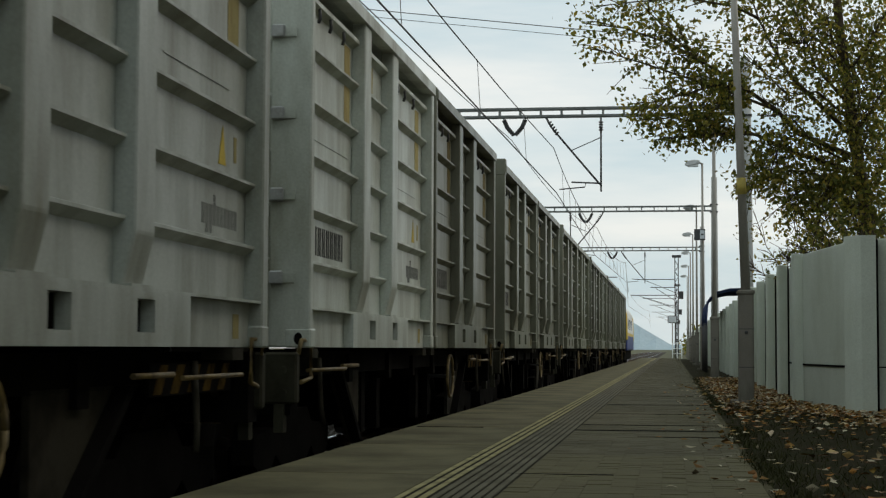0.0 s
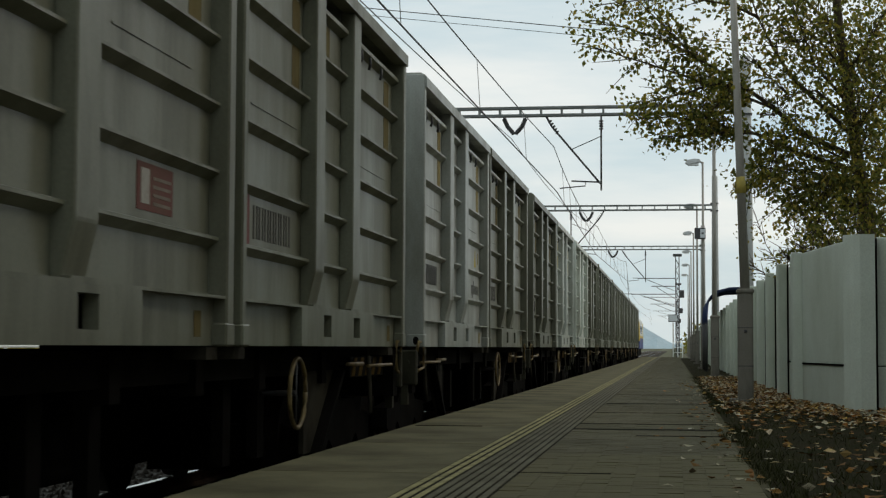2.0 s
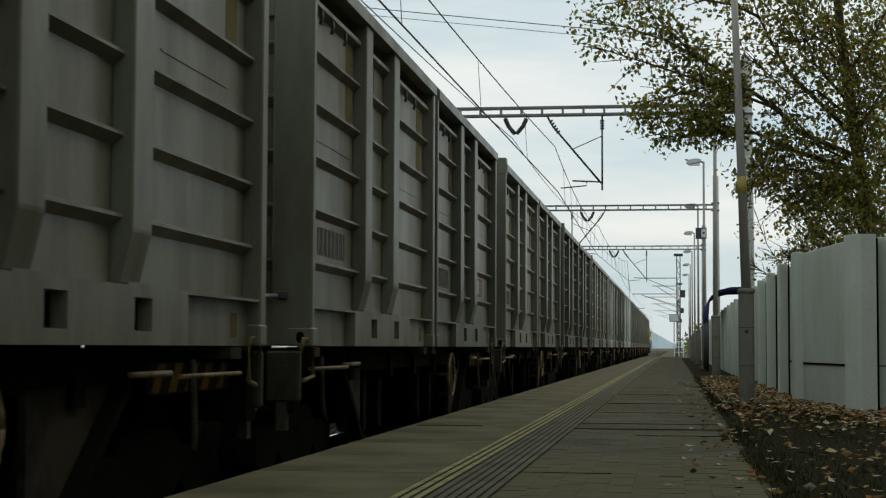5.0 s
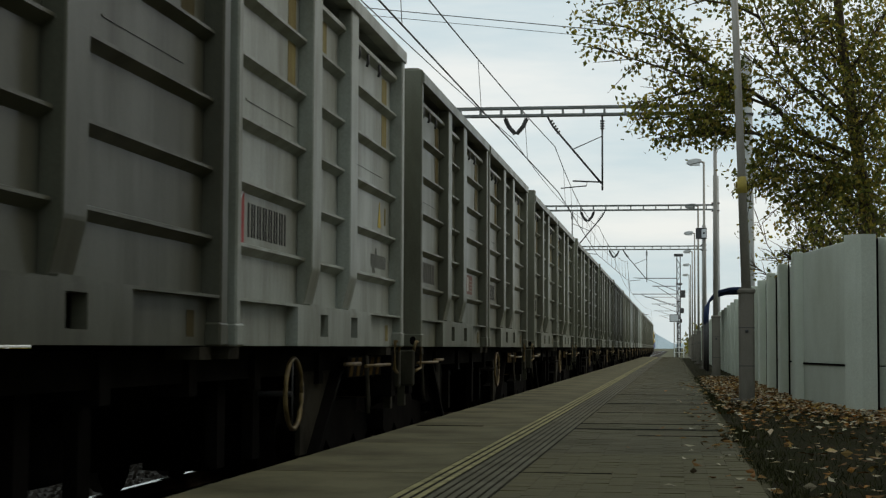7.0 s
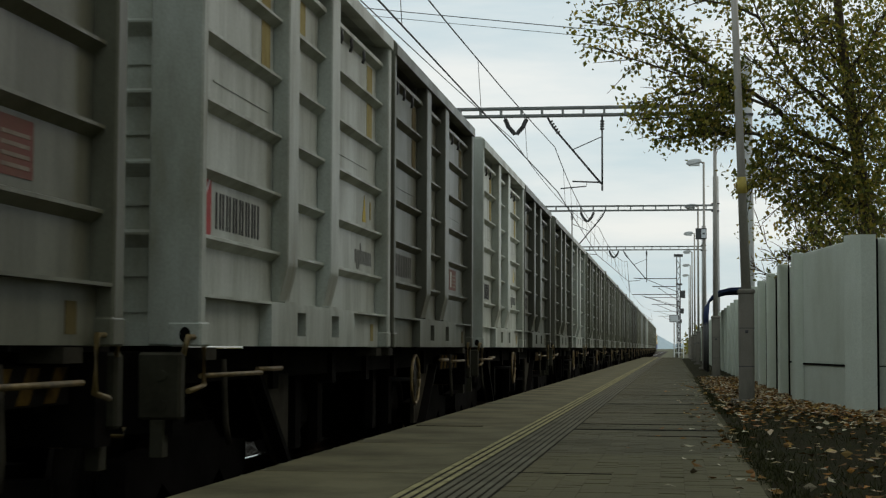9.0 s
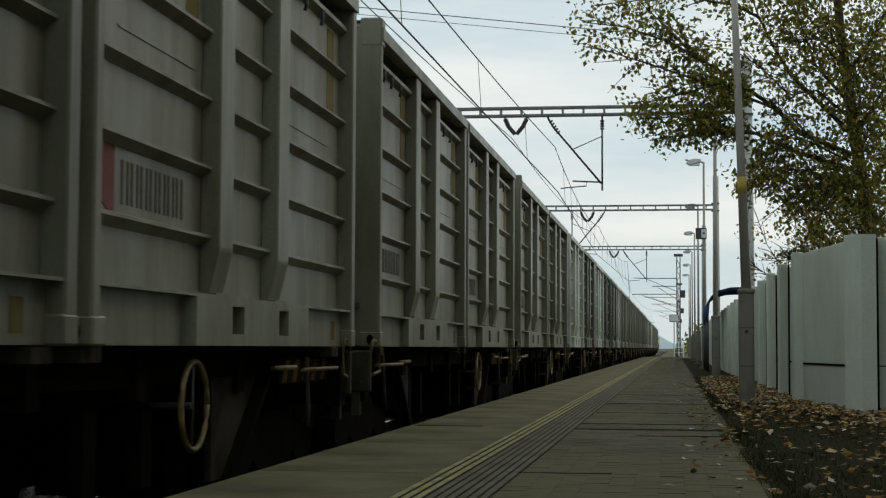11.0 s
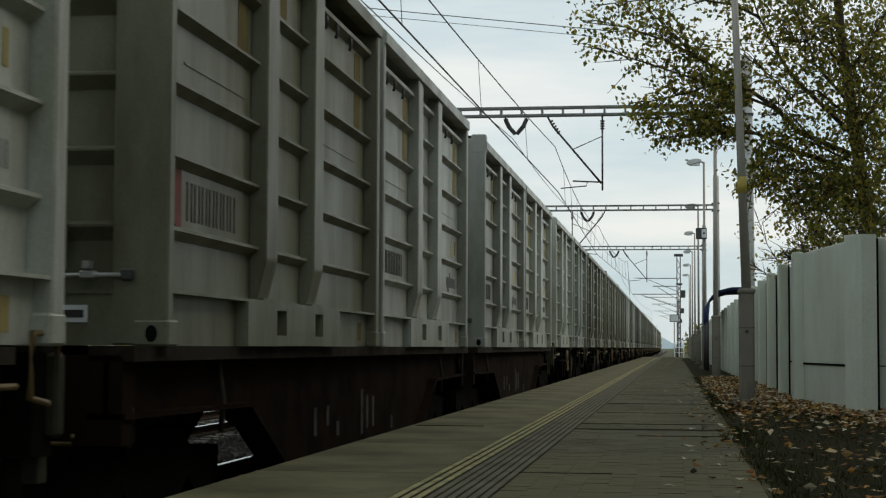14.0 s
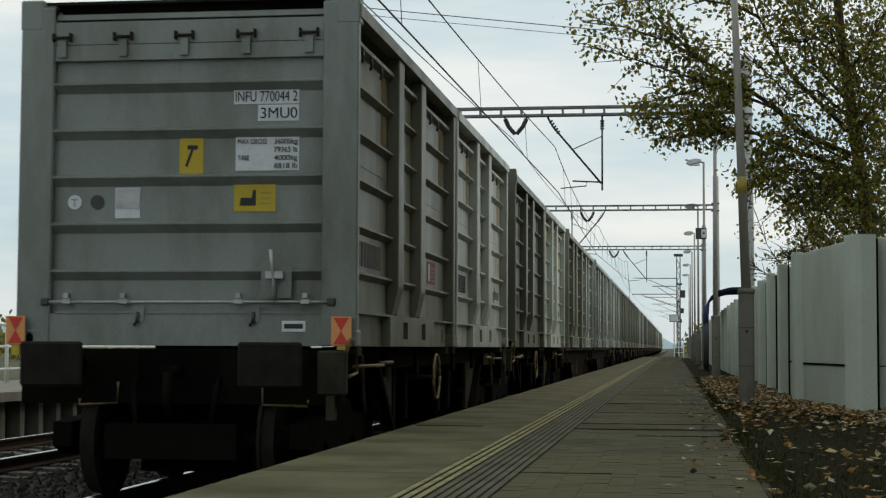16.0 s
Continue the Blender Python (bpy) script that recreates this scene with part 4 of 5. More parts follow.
def container(rear, clean):
    """Built once for each kind of rear end: door, ribs or plain (hidden behind the next); origin at the rear bottom edge."""
    c = new("container")
    boxpart("floor_plate", PAINT, c, -1.34, 1.34, 0.1, LONG - 0.1, 0.03, 0.15)
    for s in (-1, 1):
        boxpart("side_panel", PAINT, c, s * 1.30, s * 1.336, 0.08, LONG - 0.08, 0.28, 2.60)
        boxpart("recess_panel", PAINT, c, s * 1.17, s * 1.20, 0.08, LONG - 0.08, 2.56, 2.86)
        for z in RIBS:
            bm = bmesh.new()
            o = side_rib(z)
            prism(bm, o if s > 0 else mirrored(o), "y", 0.09, LONG - 0.09)
            part("side_rib", bm, PAINT, c)
        bm = bmesh.new()
        o = [(1.20, 2.63), (1.39, 2.62), (1.40, 2.60), (1.40, 2.575), (1.335, 2.54), (1.30, 2.60), (1.20, 2.60)]
        prism(bm, o if s > 0 else mirrored(o), "y", 0.09, LONG - 0.09)
        part("top_shelf", bm, PAINT, c)
        for y in (2.06, 3.46):
            bm = bmesh.new()
            o = [(1.33, 0.29), (1.385, 0.29), (1.45, 0.56), (1.45, 2.76), (1.33, 2.76)]
            prism(bm, o if s > 0 else mirrored(o), "y", y, y + 0.3)
            bevelled(bm, 0.01)
            part("side_post", bm, PAINT, c)
            if s > 0:
                boxpart("foot_plate", PAINT, c, s * 1.34, s * 1.44, y - 0.02, y + 0.32, 0.292, 0.306)
        for y0, y1 in ((0.0, 0.10), (LONG - 0.14, LONG)):
            bm = bmesh.new()
            box(bm, *((1.15, 1.455) if s > 0 else (-1.50, -1.20)), y0, y1, 0.0, 2.895)
            bevelled(bm, 0.012)
            part("corner_post", bm, PAINT, c)
        bm = bmesh.new()
        o = [(1.20, 2.80), (1.36, 2.755), (1.475, 2.755), (1.475, 2.86), (1.41, 2.91), (1.20, 2.91)]
        prism(bm, o if s > 0 else mirrored(o), "y", 0.012, LONG - 0.012)
        part("top_rail", bm, PAINT, c)
        boxpart("bottom_sill", PAINT, c, s * 1.30, s * 1.37, 0.1, LONG - 0.1, 0.0, 0.275)
        boxpart("sill_ledge", PAINT, c, s * 1.30, s * 1.445, 0.1, LONG - 0.14, 0.275, 0.292)
        bm = bmesh.new()
        ys, zs = (1.62, 2.35, 2.62, 3.5, 3.77, 4.38), (0.0, 0.07, 0.235, 0.274)
        grid = [[bm.verts.new((s * 1.453, yy, zz)) for zz in zs] for yy in ys]
        flat = [bm.faces.new((grid[i][j], grid[i + 1][j], grid[i + 1][j + 1], grid[i][j + 1])) for i in range(5) for j in range(3) if not (j == 1 and i in (1, 3))]
        back = bmesh.ops.extrude_face_region(bm, geom=flat)["geom"]
        bmesh.ops.translate(bm, vec=(-s * 0.083, 0, 0), verts=[g for g in back if isinstance(g, bmesh.types.BMVert)])
        part("fork_pocket_rail", bm, PAINT, c)
        # near-black backs put the pockets' inner shade into colour
        for y0, y1 in ((2.35, 2.62), (3.5, 3.77)) if s > 0 else ():
            boxpart("fork_pocket", UNDER, c, s * 1.371, s * 1.376, y0 + 0.004, y1 - 0.004, 0.074, 0.231)
        for y0 in (-0.006, LONG - 0.172) if s > 0 or rear != "plain" else ():
            bm = bmesh.new()
            box(bm, s * 1.27, s * 1.462, y0, y0 + 0.178, -0.004, 0.135)
            bevelled(bm, 0.012)
            part("corner_casting", bm, PAINT, c)
            # flat black oval: the hole's shade is painted, not cut
            bm = bmesh.new()
            ye = y0 - 0.003 if y0 < 1 else y0 + 0.181
            prism(bm, [(s * 1.37 + 0.032 * math.cos(q * math.pi / 6), 0.062 + 0.045 * math.sin(q * math.pi / 6)) for q in range(12)], "y", ye - 0.001, ye + 0.001)
            part("casting_hole", bm, UNDER, c)
    if rear == "door":
        for x0, x1 in ((1.26, 1.462), (-1.507, -1.30)):
            bm = bmesh.new()
            box(bm, x0, x1, -0.004, 0.17, 2.70, 2.96)
            bevelled(bm, 0.012)
            part("corner_casting", bm, PAINT, c)
    # hooks under the top shelf and stains on the platform side
    for y in (0.55, 0.95, 1.45, 4.1, 4.5, 5.05):
        bm = bmesh.new()
        tube(bm, [(1.385, y, 2.57), (1.39, y, 2.50), (1.375, y, 2.46)], 0.014, 6)
        part("hook", bm, IRON, c)
    for y0, y1, z0, z1 in ((1.72, 1.95, 1.87, 2.52), (2.6, 3.0, 2.3, 2.54), (5.45, 5.7, 1.87, 2.52)):
        boxpart("stain", STAIN, c, 1.337, 1.339, y0, y1, z0, z1)
    # panel seams
    for y0, y1 in ((0.6, 1.9), (4.2, 5.5)):
        boxpart("seam", PAINT, c, 1.337, 1.342, y0, y1, 1.575, 1.587)
    # yellowish drips on the sill
    boxpart("sill_stain", STAIN, c, 1.371, 1.3725, 5.52, 5.66, 0.05, 0.20)
    # maker's mark as plain shapes
    bm = bmesh.new()
    prism(bm, [(0.27, 0.645), (0.40, 0.69), (0.50, 0.648), (0.575, 0.66), (0.575, 0.995), (0.27, 0.995)], "x", 1.337, 1.341)
    mark = part("red_mark", bm, RED if clean else FADED_RED, c, "red block with pale slash" if clean else "faded red block")
    if clean:
        bm = bmesh.new()
        prism(bm, [(0.40, 0.91), (0.45, 0.87), (0.55, 0.985), (0.53, 0.99), (0.45, 0.895), (0.41, 0.93)], "x", 1.341, 1.343)
        part("slash", bm, PLATE, mark)
    for q in range(7):
        y = 0.68 + 0.15 * q
        bm = bmesh.new()
        for y0 in (y, y + 0.084):
            box(bm, 1.337, 1.340, y0, y0 + 0.034, 0.70, 0.92)
        part("lettering_bar", bm, INK if clean else GREYED, c)
    # the two ends
    for at_rear in (True, False):
        kind = rear if at_rear else "plain"
        door = kind == "door"
        e = new("end_door" if door else "end_wall", None)
        bm = bmesh.new()
        box(bm, -1.22, 1.15, 0.075, 0.11, 0.28 if door else 0.1, 2.62)
        if kind == "plain":
            for z in RIBS:
                prism(bm, end_rib(z), "x", -1.22, 1.15)
        me = bpy.data.meshes.new("end_panel")
        bm.to_mesh(me)
        bm.free()
        me.materials.append(PAINT)
        scene.collection.objects.unlink(e)
        bpy.data.objects.remove(e)
        e = new("end_door" if door else "end_wall", me)
        e.parent = c
        if not at_rear:
            e.matrix_basis = pose(0, LONG, 0, 0, 0, 180)
        for z in RIBS if kind != "plain" else ():
            bm = bmesh.new()
            prism(bm, [(p, q) for p, q in end_rib(z)], "x", -1.22, 1.15)
            part("end_rib", bm, PAINT, e)
        if not door:
            for z in (0.2, 0.4, 0.8, 1.2, 1.6, 2.0, 2.4) if kind == "ribs" else ():
                boxpart("crease", PAINT, e, -1.15, 1.15, 0.062, 0.075, z - 0.012, z + 0.012)
            boxpart("top_beam", PAINT, e, -1.30, 1.30, 0.006, 0.12, 2.62, 2.90)
            boxpart("bottom_beam", PAINT, e, -1.2, 1.2, 0.02, 0.12, 0.0, 0.13)
            continue
        boxpart("top_flap", PAINT, e, -1.30, 1.24, 0.02, 0.08, 2.57, 2.765)
        boxpart("flap_beam", PAINT, e, -1.30, 1.24, 0.022, 0.08, 2.43, 2.564)
        # near-black panel added for the shade inside the open top
        boxpart("top_recess", UNDER, e, -1.30, 1.25, 0.14, 0.30, 2.70, 2.95)
        boxpart("upper_lip", PAINT, e, -1.30, 1.24, 0.05, 0.14, 2.79, 2.836)
        boxpart("top_edge", FLANGE, e, -1.30, 1.25, 0.06, 0.30, 2.925, 2.95)
        boxpart("flap_seam", UNDER, e, -1.30, 1.24, 0.026, 0.05, 2.562, 2.572)
        for q in range(5):
            x = -1.13 + 0.54 * q
            h = boxpart("hinge", PAINT, e, x - 0.035, x + 0.035, -0.012, 0.018, 2.46, 2.60)
            bm = bmesh.new()
            tube(bm, [(x - 0.075, -0.02, 2.625), (x + 0.075, -0.02, 2.625)], 0.014, 6)
            for d in (-0.075, 0.075):
                box(bm, x + d - 0.008, x + d + 0.008, -0.03, 0.019, 2.595, 2.665)
            part("hinge_pin", bm, GRIMY, h)
        boxpart("lower_beam", PAINT, e, -1.24, 1.16, 0.01, 0.1, 0.0, 0.27)
        boxpart("door_sill", PAINT, e, -1.16, 1.16, 0.0, 0.08, 0.27, 0.285)
        bm = bmesh.new()
        tube(bm, [(-1.25, -0.01, 0.365), (1.25, -0.01, 0.365)], 0.013, 8)
        part("lock_bar", bm, GALV, e, "galvanised locking bar")
        for x in (-1.05, -0.55, 0.45, 1.02):
            k = boxpart("clamp", GALV, e, x - 0.04, x + 0.04, -0.025, 0.05, 0.345, 0.39, bevel=0.008)
            boxpart("clamp_lug", GALV, k, x - 0.02, x + 0.02, -0.035, 0.03, 0.40, 0.44)
        for x in (-1.24, 1.24):
            boxpart("bar_end", IRON, e, x - 0.035, x + 0.035, -0.03, 0.02, 0.335, 0.40, bevel=0.01)
        for x in (-0.42, 0.58):
            bm = bmesh.new()
            tube(bm, [(x, -0.005, 0.28), (x, -0.02, 0.2), (x - 0.03, -0.02, 0.17)], 0.016, 6)
            part("latch", bm, IRON, e)
            boxpart("latch_plate", PAINT, e, x - 0.05, x + 0.05, -0.004, 0.01, 0.2, 0.33)
        bm = bmesh.new()
        tube(bm, [(0.76, -0.03, 0.38), (0.76, -0.04, 0.52), (0.75, -0.055, 0.66), (0.74, -0.08, 0.80)], 0.018, 8)
        handle = part("lever", bm, GALV, e, "galvanised locking lever")
        boxpart("lever_bracket", PAINT, handle, 0.64, 0.90, 0.0, 0.02, 0.40, 0.66)
        boxpart("lever_clasp", GALV, handle, 0.69, 0.84, -0.06, 0.0, 0.56, 0.62)
        boxpart("data_plate", PLATE, e, 0.82, 1.02, 0.004, 0.009, 0.12, 0.21)
        boxpart("data_rows", INK, e, 0.84, 1.0, 0.001, 0.0035, 0.145, 0.185)
    return c


def url_bars(c):
    """Faded lettering near the far end, as plain bars."""
    bm = bmesh.new()
    for q in range(10):
        low, high = (0.67, 0.84) if q in (1, 2) else (0.72, 0.90) if q == 3 else (0.72, 0.84)
        for y in (4.95 + 0.078 * q, 4.984 + 0.078 * q):
            box(bm, 1.337, 1.340, y, y + 0.011, low, high)
    part("faded_lettering", bm, FAINT, c)
    bm = bmesh.new()
    prism(bm, [(5.28, 1.10), (5.44, 1.10), (5.37, 1.34)], "x", 1.337, 1.340)
    part("warning_triangle", bm, YELLOW_LABEL, c, "yellow warning triangle")
    boxpart("yellow_strip", STAIN, c, 1.337, 1.340, 5.62, 5.68, 1.14, 1.30)


def red_sticker(c):
    s = boxpart("warning_sticker", STICKER, c, 1.337, 1.340, 4.6, 5.2, 0.70, 0.95, label="faded red warning sticker")
    boxpart("sticker_mark", FADED_WHITE, s, 1.3405, 1.342, 4.66, 4.80, 0.735, 0.92)
    for q in range(4):
        boxpart("sticker_bar", DULL, s, 1.3405, 1.342, 4.86, 5.16, 0.735 + 0.045 * q, 0.753 + 0.045 * q)


LIGHT_TXT = "pale grey ribbed steel open-top container, fairly clean, on a flat wagon"
DARK_TXT = "dirty darker grey ribbed steel open-top container on a flat wagon"
masters = {}
STICKER_TXT = "dirty darker grey ribbed open-top container with faded red sticker"
for rear_kind in ("door", "ribs", "plain"):
    for look_kind, text, extra in (("clean", LIGHT_TXT, url_bars), ("dirty", DARK_TXT, None), ("sticker", STICKER_TXT, red_sticker)):
        c = container(rear_kind, look_kind == "clean")
        if extra:
            extra(c)
        masters[rear_kind, look_kind] = tagged(c, text, "freight container", "containers of the train")


# ---- wagons ----
def wheelset(parent, y):
    """Axle with two wheels, its origin at the axle's middle."""
    bm = bmesh.new()
    for s in (-1, 1):
        prof = [(s * 0.685, 0.49), (s * 0.715, 0.49), (s * 0.72, 0.46), (s * 0.82, 0.455), (s * 0.82, 0.40), (s * 0.77, 0.37), (s * 0.75, 0.15), (s * 0.82, 0.12), (s * 0.82, 0.085), (s * 0.66, 0.085), (s * 0.66, 0.13), (s * 0.72, 0.16), (s * 0.735, 0.37), (s * 0.685, 0.40)]
        n = 28
        rings = [[bm.verts.new((x, r * math.cos(2 * math.pi * k / n), r * math.sin(2 * math.pi * k / n))) for x, r in prof] for k in range(n)]
        for k in range(n):
            a, b = rings[k], rings[(k + 1) % n]
            for q in range(len(prof)):
                bm.faces.new((a[q], a[(q + 1) % len(prof)], b[(q + 1) % len(prof)], b[q]))
    tube(bm, [(-1.0, 0, 0), (1.0, 0, 0)], 0.08, 12)
    return part("wheelset", bm, WHEEL, parent, at=pose(0, y, 0.46))


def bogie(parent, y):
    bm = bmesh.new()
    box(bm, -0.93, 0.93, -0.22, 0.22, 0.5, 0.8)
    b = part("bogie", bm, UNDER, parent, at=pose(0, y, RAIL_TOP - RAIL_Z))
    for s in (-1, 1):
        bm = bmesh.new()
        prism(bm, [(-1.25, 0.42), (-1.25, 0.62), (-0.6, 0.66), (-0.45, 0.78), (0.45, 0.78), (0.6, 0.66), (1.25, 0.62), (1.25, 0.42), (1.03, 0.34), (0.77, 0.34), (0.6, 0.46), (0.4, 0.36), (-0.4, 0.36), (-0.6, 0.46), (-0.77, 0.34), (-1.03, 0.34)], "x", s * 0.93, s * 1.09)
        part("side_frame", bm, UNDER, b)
    # added dark blocks; they close off the lit ballast and rails between the wheels
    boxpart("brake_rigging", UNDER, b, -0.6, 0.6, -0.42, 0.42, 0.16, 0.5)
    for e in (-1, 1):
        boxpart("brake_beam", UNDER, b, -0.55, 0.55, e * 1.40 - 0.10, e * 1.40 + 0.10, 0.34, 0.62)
    return b, [wheelset(b, -0.9), wheelset(b, 0.9)]


def buffers(w, y, d):
    for s in (-1, 1):
        bm = bmesh.new()
        tube(bm, [(s * 0.9, y, 1.05), (s * 0.9, y + d * 0.3, 1.05)], 0.11, 10)
        tube(bm, [(s * 0.9, y + d * 0.3, 1.05), (s * 0.9, y + d * 0.5, 1.05)], 0.08, 10)
        st = part("buffer", bm, UNDER, w)
        bm = bmesh.new()
        box(bm, s * 0.9 - 0.26, s * 0.9 + 0.26, y + d * 0.5, y + d * 0.54, 0.87, 1.23)
        bevelled(bm, 0.018)
        part("buffer_head", bm, WHEEL, st)
    bm = bmesh.new()
    tube(bm, [(0, y, 1.0), (0, y + d * 0.3, 0.98)], 0.05, 8)
    tube(bm, [(0, y + d * 0.3, 0.98), (0, y + d * 0.36, 0.75), (0, y + d * 0.2, 0.6)], 0.035, 8)
    part("coupling_hook", bm, UNDER, w)
    for s in (-0.35, 0.35):
        bm = bmesh.new()
        tube(bm, [(s, y, 0.95), (s, y + d * 0.12, 0.85), (s * 0.9, y + d * 0.15, 0.55), (s * 0.6, y + d * 0.1, 0.45)], 0.025, 6)
        part("brake_hose", bm, UNDER, w)
    for xa, xb in ((-0.51, -0.84), (0.72, 1.10)):
        bm = bmesh.new()
        tube(bm, [(xa, y + d * 0.03, 0.90), (xa, y + d * 0.04, 0.72), (xb, y + d * 0.04, 0.71), (xb, y + d * 0.03, 0.76)], 0.012, 6)
        part("step", bm, OCHRE, w, "worn yellow step iron")


def wagon_light():
    """Flat wagon with slim frame, slanted side plates, brake wheel and yellow grab rails."""
    w = tagged(new("flat_wagon"), "grimy flat container wagon, near-black with painted-in shade, ochre handrails", "wagon", "wagons of the train")
    y0, y1 = -0.18, 12.42
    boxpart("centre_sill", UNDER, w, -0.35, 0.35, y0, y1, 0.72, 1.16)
    # added dark box that blocks light and view through from the far side
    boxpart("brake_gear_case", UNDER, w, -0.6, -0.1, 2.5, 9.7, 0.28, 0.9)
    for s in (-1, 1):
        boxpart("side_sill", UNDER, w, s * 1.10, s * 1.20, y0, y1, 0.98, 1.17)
    # added strips stop far-side sky showing below the containers, save mid-wagon
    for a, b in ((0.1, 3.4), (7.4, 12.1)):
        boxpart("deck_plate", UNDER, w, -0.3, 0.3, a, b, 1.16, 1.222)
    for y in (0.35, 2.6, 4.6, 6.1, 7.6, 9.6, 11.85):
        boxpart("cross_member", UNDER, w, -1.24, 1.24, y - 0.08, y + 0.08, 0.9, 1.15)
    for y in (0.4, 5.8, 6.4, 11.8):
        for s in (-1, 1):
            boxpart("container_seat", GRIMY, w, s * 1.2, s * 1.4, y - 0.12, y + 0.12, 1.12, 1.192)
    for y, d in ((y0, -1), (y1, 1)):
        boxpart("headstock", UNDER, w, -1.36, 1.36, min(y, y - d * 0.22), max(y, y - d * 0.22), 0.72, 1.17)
        buffers(w, y, d)
        for s in (1,):
            bm = bmesh.new()
            box(bm, s * 1.17, s * 1.41, y - 0.07 if d > 0 else y - 0.03, y + 0.03 if d > 0 else y + 0.07, 0.80, 1.165)
            bevelled(bm, 0.015)
            for z in (0.88, 1.04):
                tube(bm, [(s * 1.31, y - 0.085 if d > 0 else y - 0.045, z), (s * 1.31, y - 0.02, z)], 0.028, 8)
            part("end_plate", bm, END_PLATE, w, "olive-grey dusty end plate")
            boxpart("hose_bracket", END_PLATE, w, s * 1.25, s * 1.32, y - 0.05, y + 0.05, 0.60, 0.80)
        for s in (1,):
            bm = bmesh.new()
            yy = y - d * 0.05
            tube(bm, [(s * 1.4, yy, 1.15), (s * 1.42, yy - d * 0.02, 1.25), (s * 1.42, yy - d * 0.32, 1.25), (s * 1.42, yy - d * 0.34, 0.98), (s * 1.4, yy - d * 0.1, 0.95)], 0.017, 6)
            part("corner_handle", bm, OCHRE, w, "ochre corner grab handle")
            bm = bmesh.new()
            tube(bm, [(s * 1.38, y - d * 0.45, 1.03), (s * 1.40, y - d * 1.75, 1.03)], 0.016, 6)
            part("grab_rail", bm, OCHRE, w, "ochre grab rail")
            bm = bmesh.new()
            tube(bm, [(s * 1.36, y - d * 1.8, 1.05), (s * 1.36, y - d * 2.45, 1.05)], 0.018, 6)
            part("valve_lever", bm, OCHRE, w)
            bm = bmesh.new()
            tube(bm, [(s * 1.3, y - d * 1.2, 1.12), (s * 1.32, y - d * 1.2, 0.72), (s * 1.33, y - d * 1.25, 0.6)], 0.02, 6)
            part("hanger", bm, GRIMY, w)
    for s in (-1, 1):
        for f in (1, -1):
            def m(y):
                return y if f > 0 else 12.2 - y
            bm = bmesh.new()
            prism(bm, [(m(2.0), 1.0), (m(3.15), 1.0), (m(3.15), 0.36), (m(2.85), 0.36)], "x", s * 1.16, s * 1.2)
            part("side_plate", bm, GRIMY, w, "dusty slanted side plate")
            bm = bmesh.new()
            prism(bm, [(m(1.95), 1.0), (m(2.05), 1.0), (m(2.92), 0.36), (m(2.82), 0.36)], "x", s * 1.2, s * 1.29)
            part("side_plate_flange", bm, UNDER, w)
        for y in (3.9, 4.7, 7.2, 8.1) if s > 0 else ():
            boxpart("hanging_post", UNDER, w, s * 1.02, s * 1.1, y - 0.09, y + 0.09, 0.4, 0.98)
        bm = bmesh.new()
        ring = [(s * 1.36, 8.15 + 0.25 * math.cos(q * math.pi / 12), 0.86 + 0.25 * math.sin(q * math.pi / 12)) for q in range(25)]
        tube(bm, ring, 0.018, 6)
        wheel = part("brake_wheel", bm, OCHRE, w, "ochre hand-brake wheel")
        bm = bmesh.new()
        tube(bm, [(s * 1.0, 8.15, 0.86), (s * 1.34, 8.15, 0.86), (s * 1.35, 8.15, 0.86)], 0.02, 8)
        tube(bm, [(s * 1.35, 8.15, 0.62), (s * 1.35, 8.15, 1.10)], 0.007, 5)
        part("hub", bm, IRON, wheel)
    guard = boxpart("striped_guard", UNDER, w, 1.25, 1.28, y1 - 1.95, y1 - 0.35, 0.93, 1.11)
    for k in range(5):
        bm = bmesh.new()
        a = y1 - 1.9 + 0.31 * k
        prism(bm, [(a, 0.94), (a + 0.14, 0.94), (a + 0.27, 1.10), (a + 0.13, 1.10)], "x", 1.281, 1.284)
        part("stripe", bm, STRIPE, guard, "worn yellow warning stripe")
    bm = bmesh.new()
    tube(bm, [(0.6, 4.2, 0.62), (0.6, 5.6, 0.62)], 0.2, 14)
    part("air_tank", bm, UNDER, w)
    bm = bmesh.new()
    tube(bm, [(0.1, 6.2, 0.7), (0.1, 6.9, 0.7)], 0.16, 14)
    part("brake_cylinder", bm, UNDER, w)
    sets = []
    for y in (1.1, 11.1):
        sets += bogie(w, y)[1]
    return w, sets


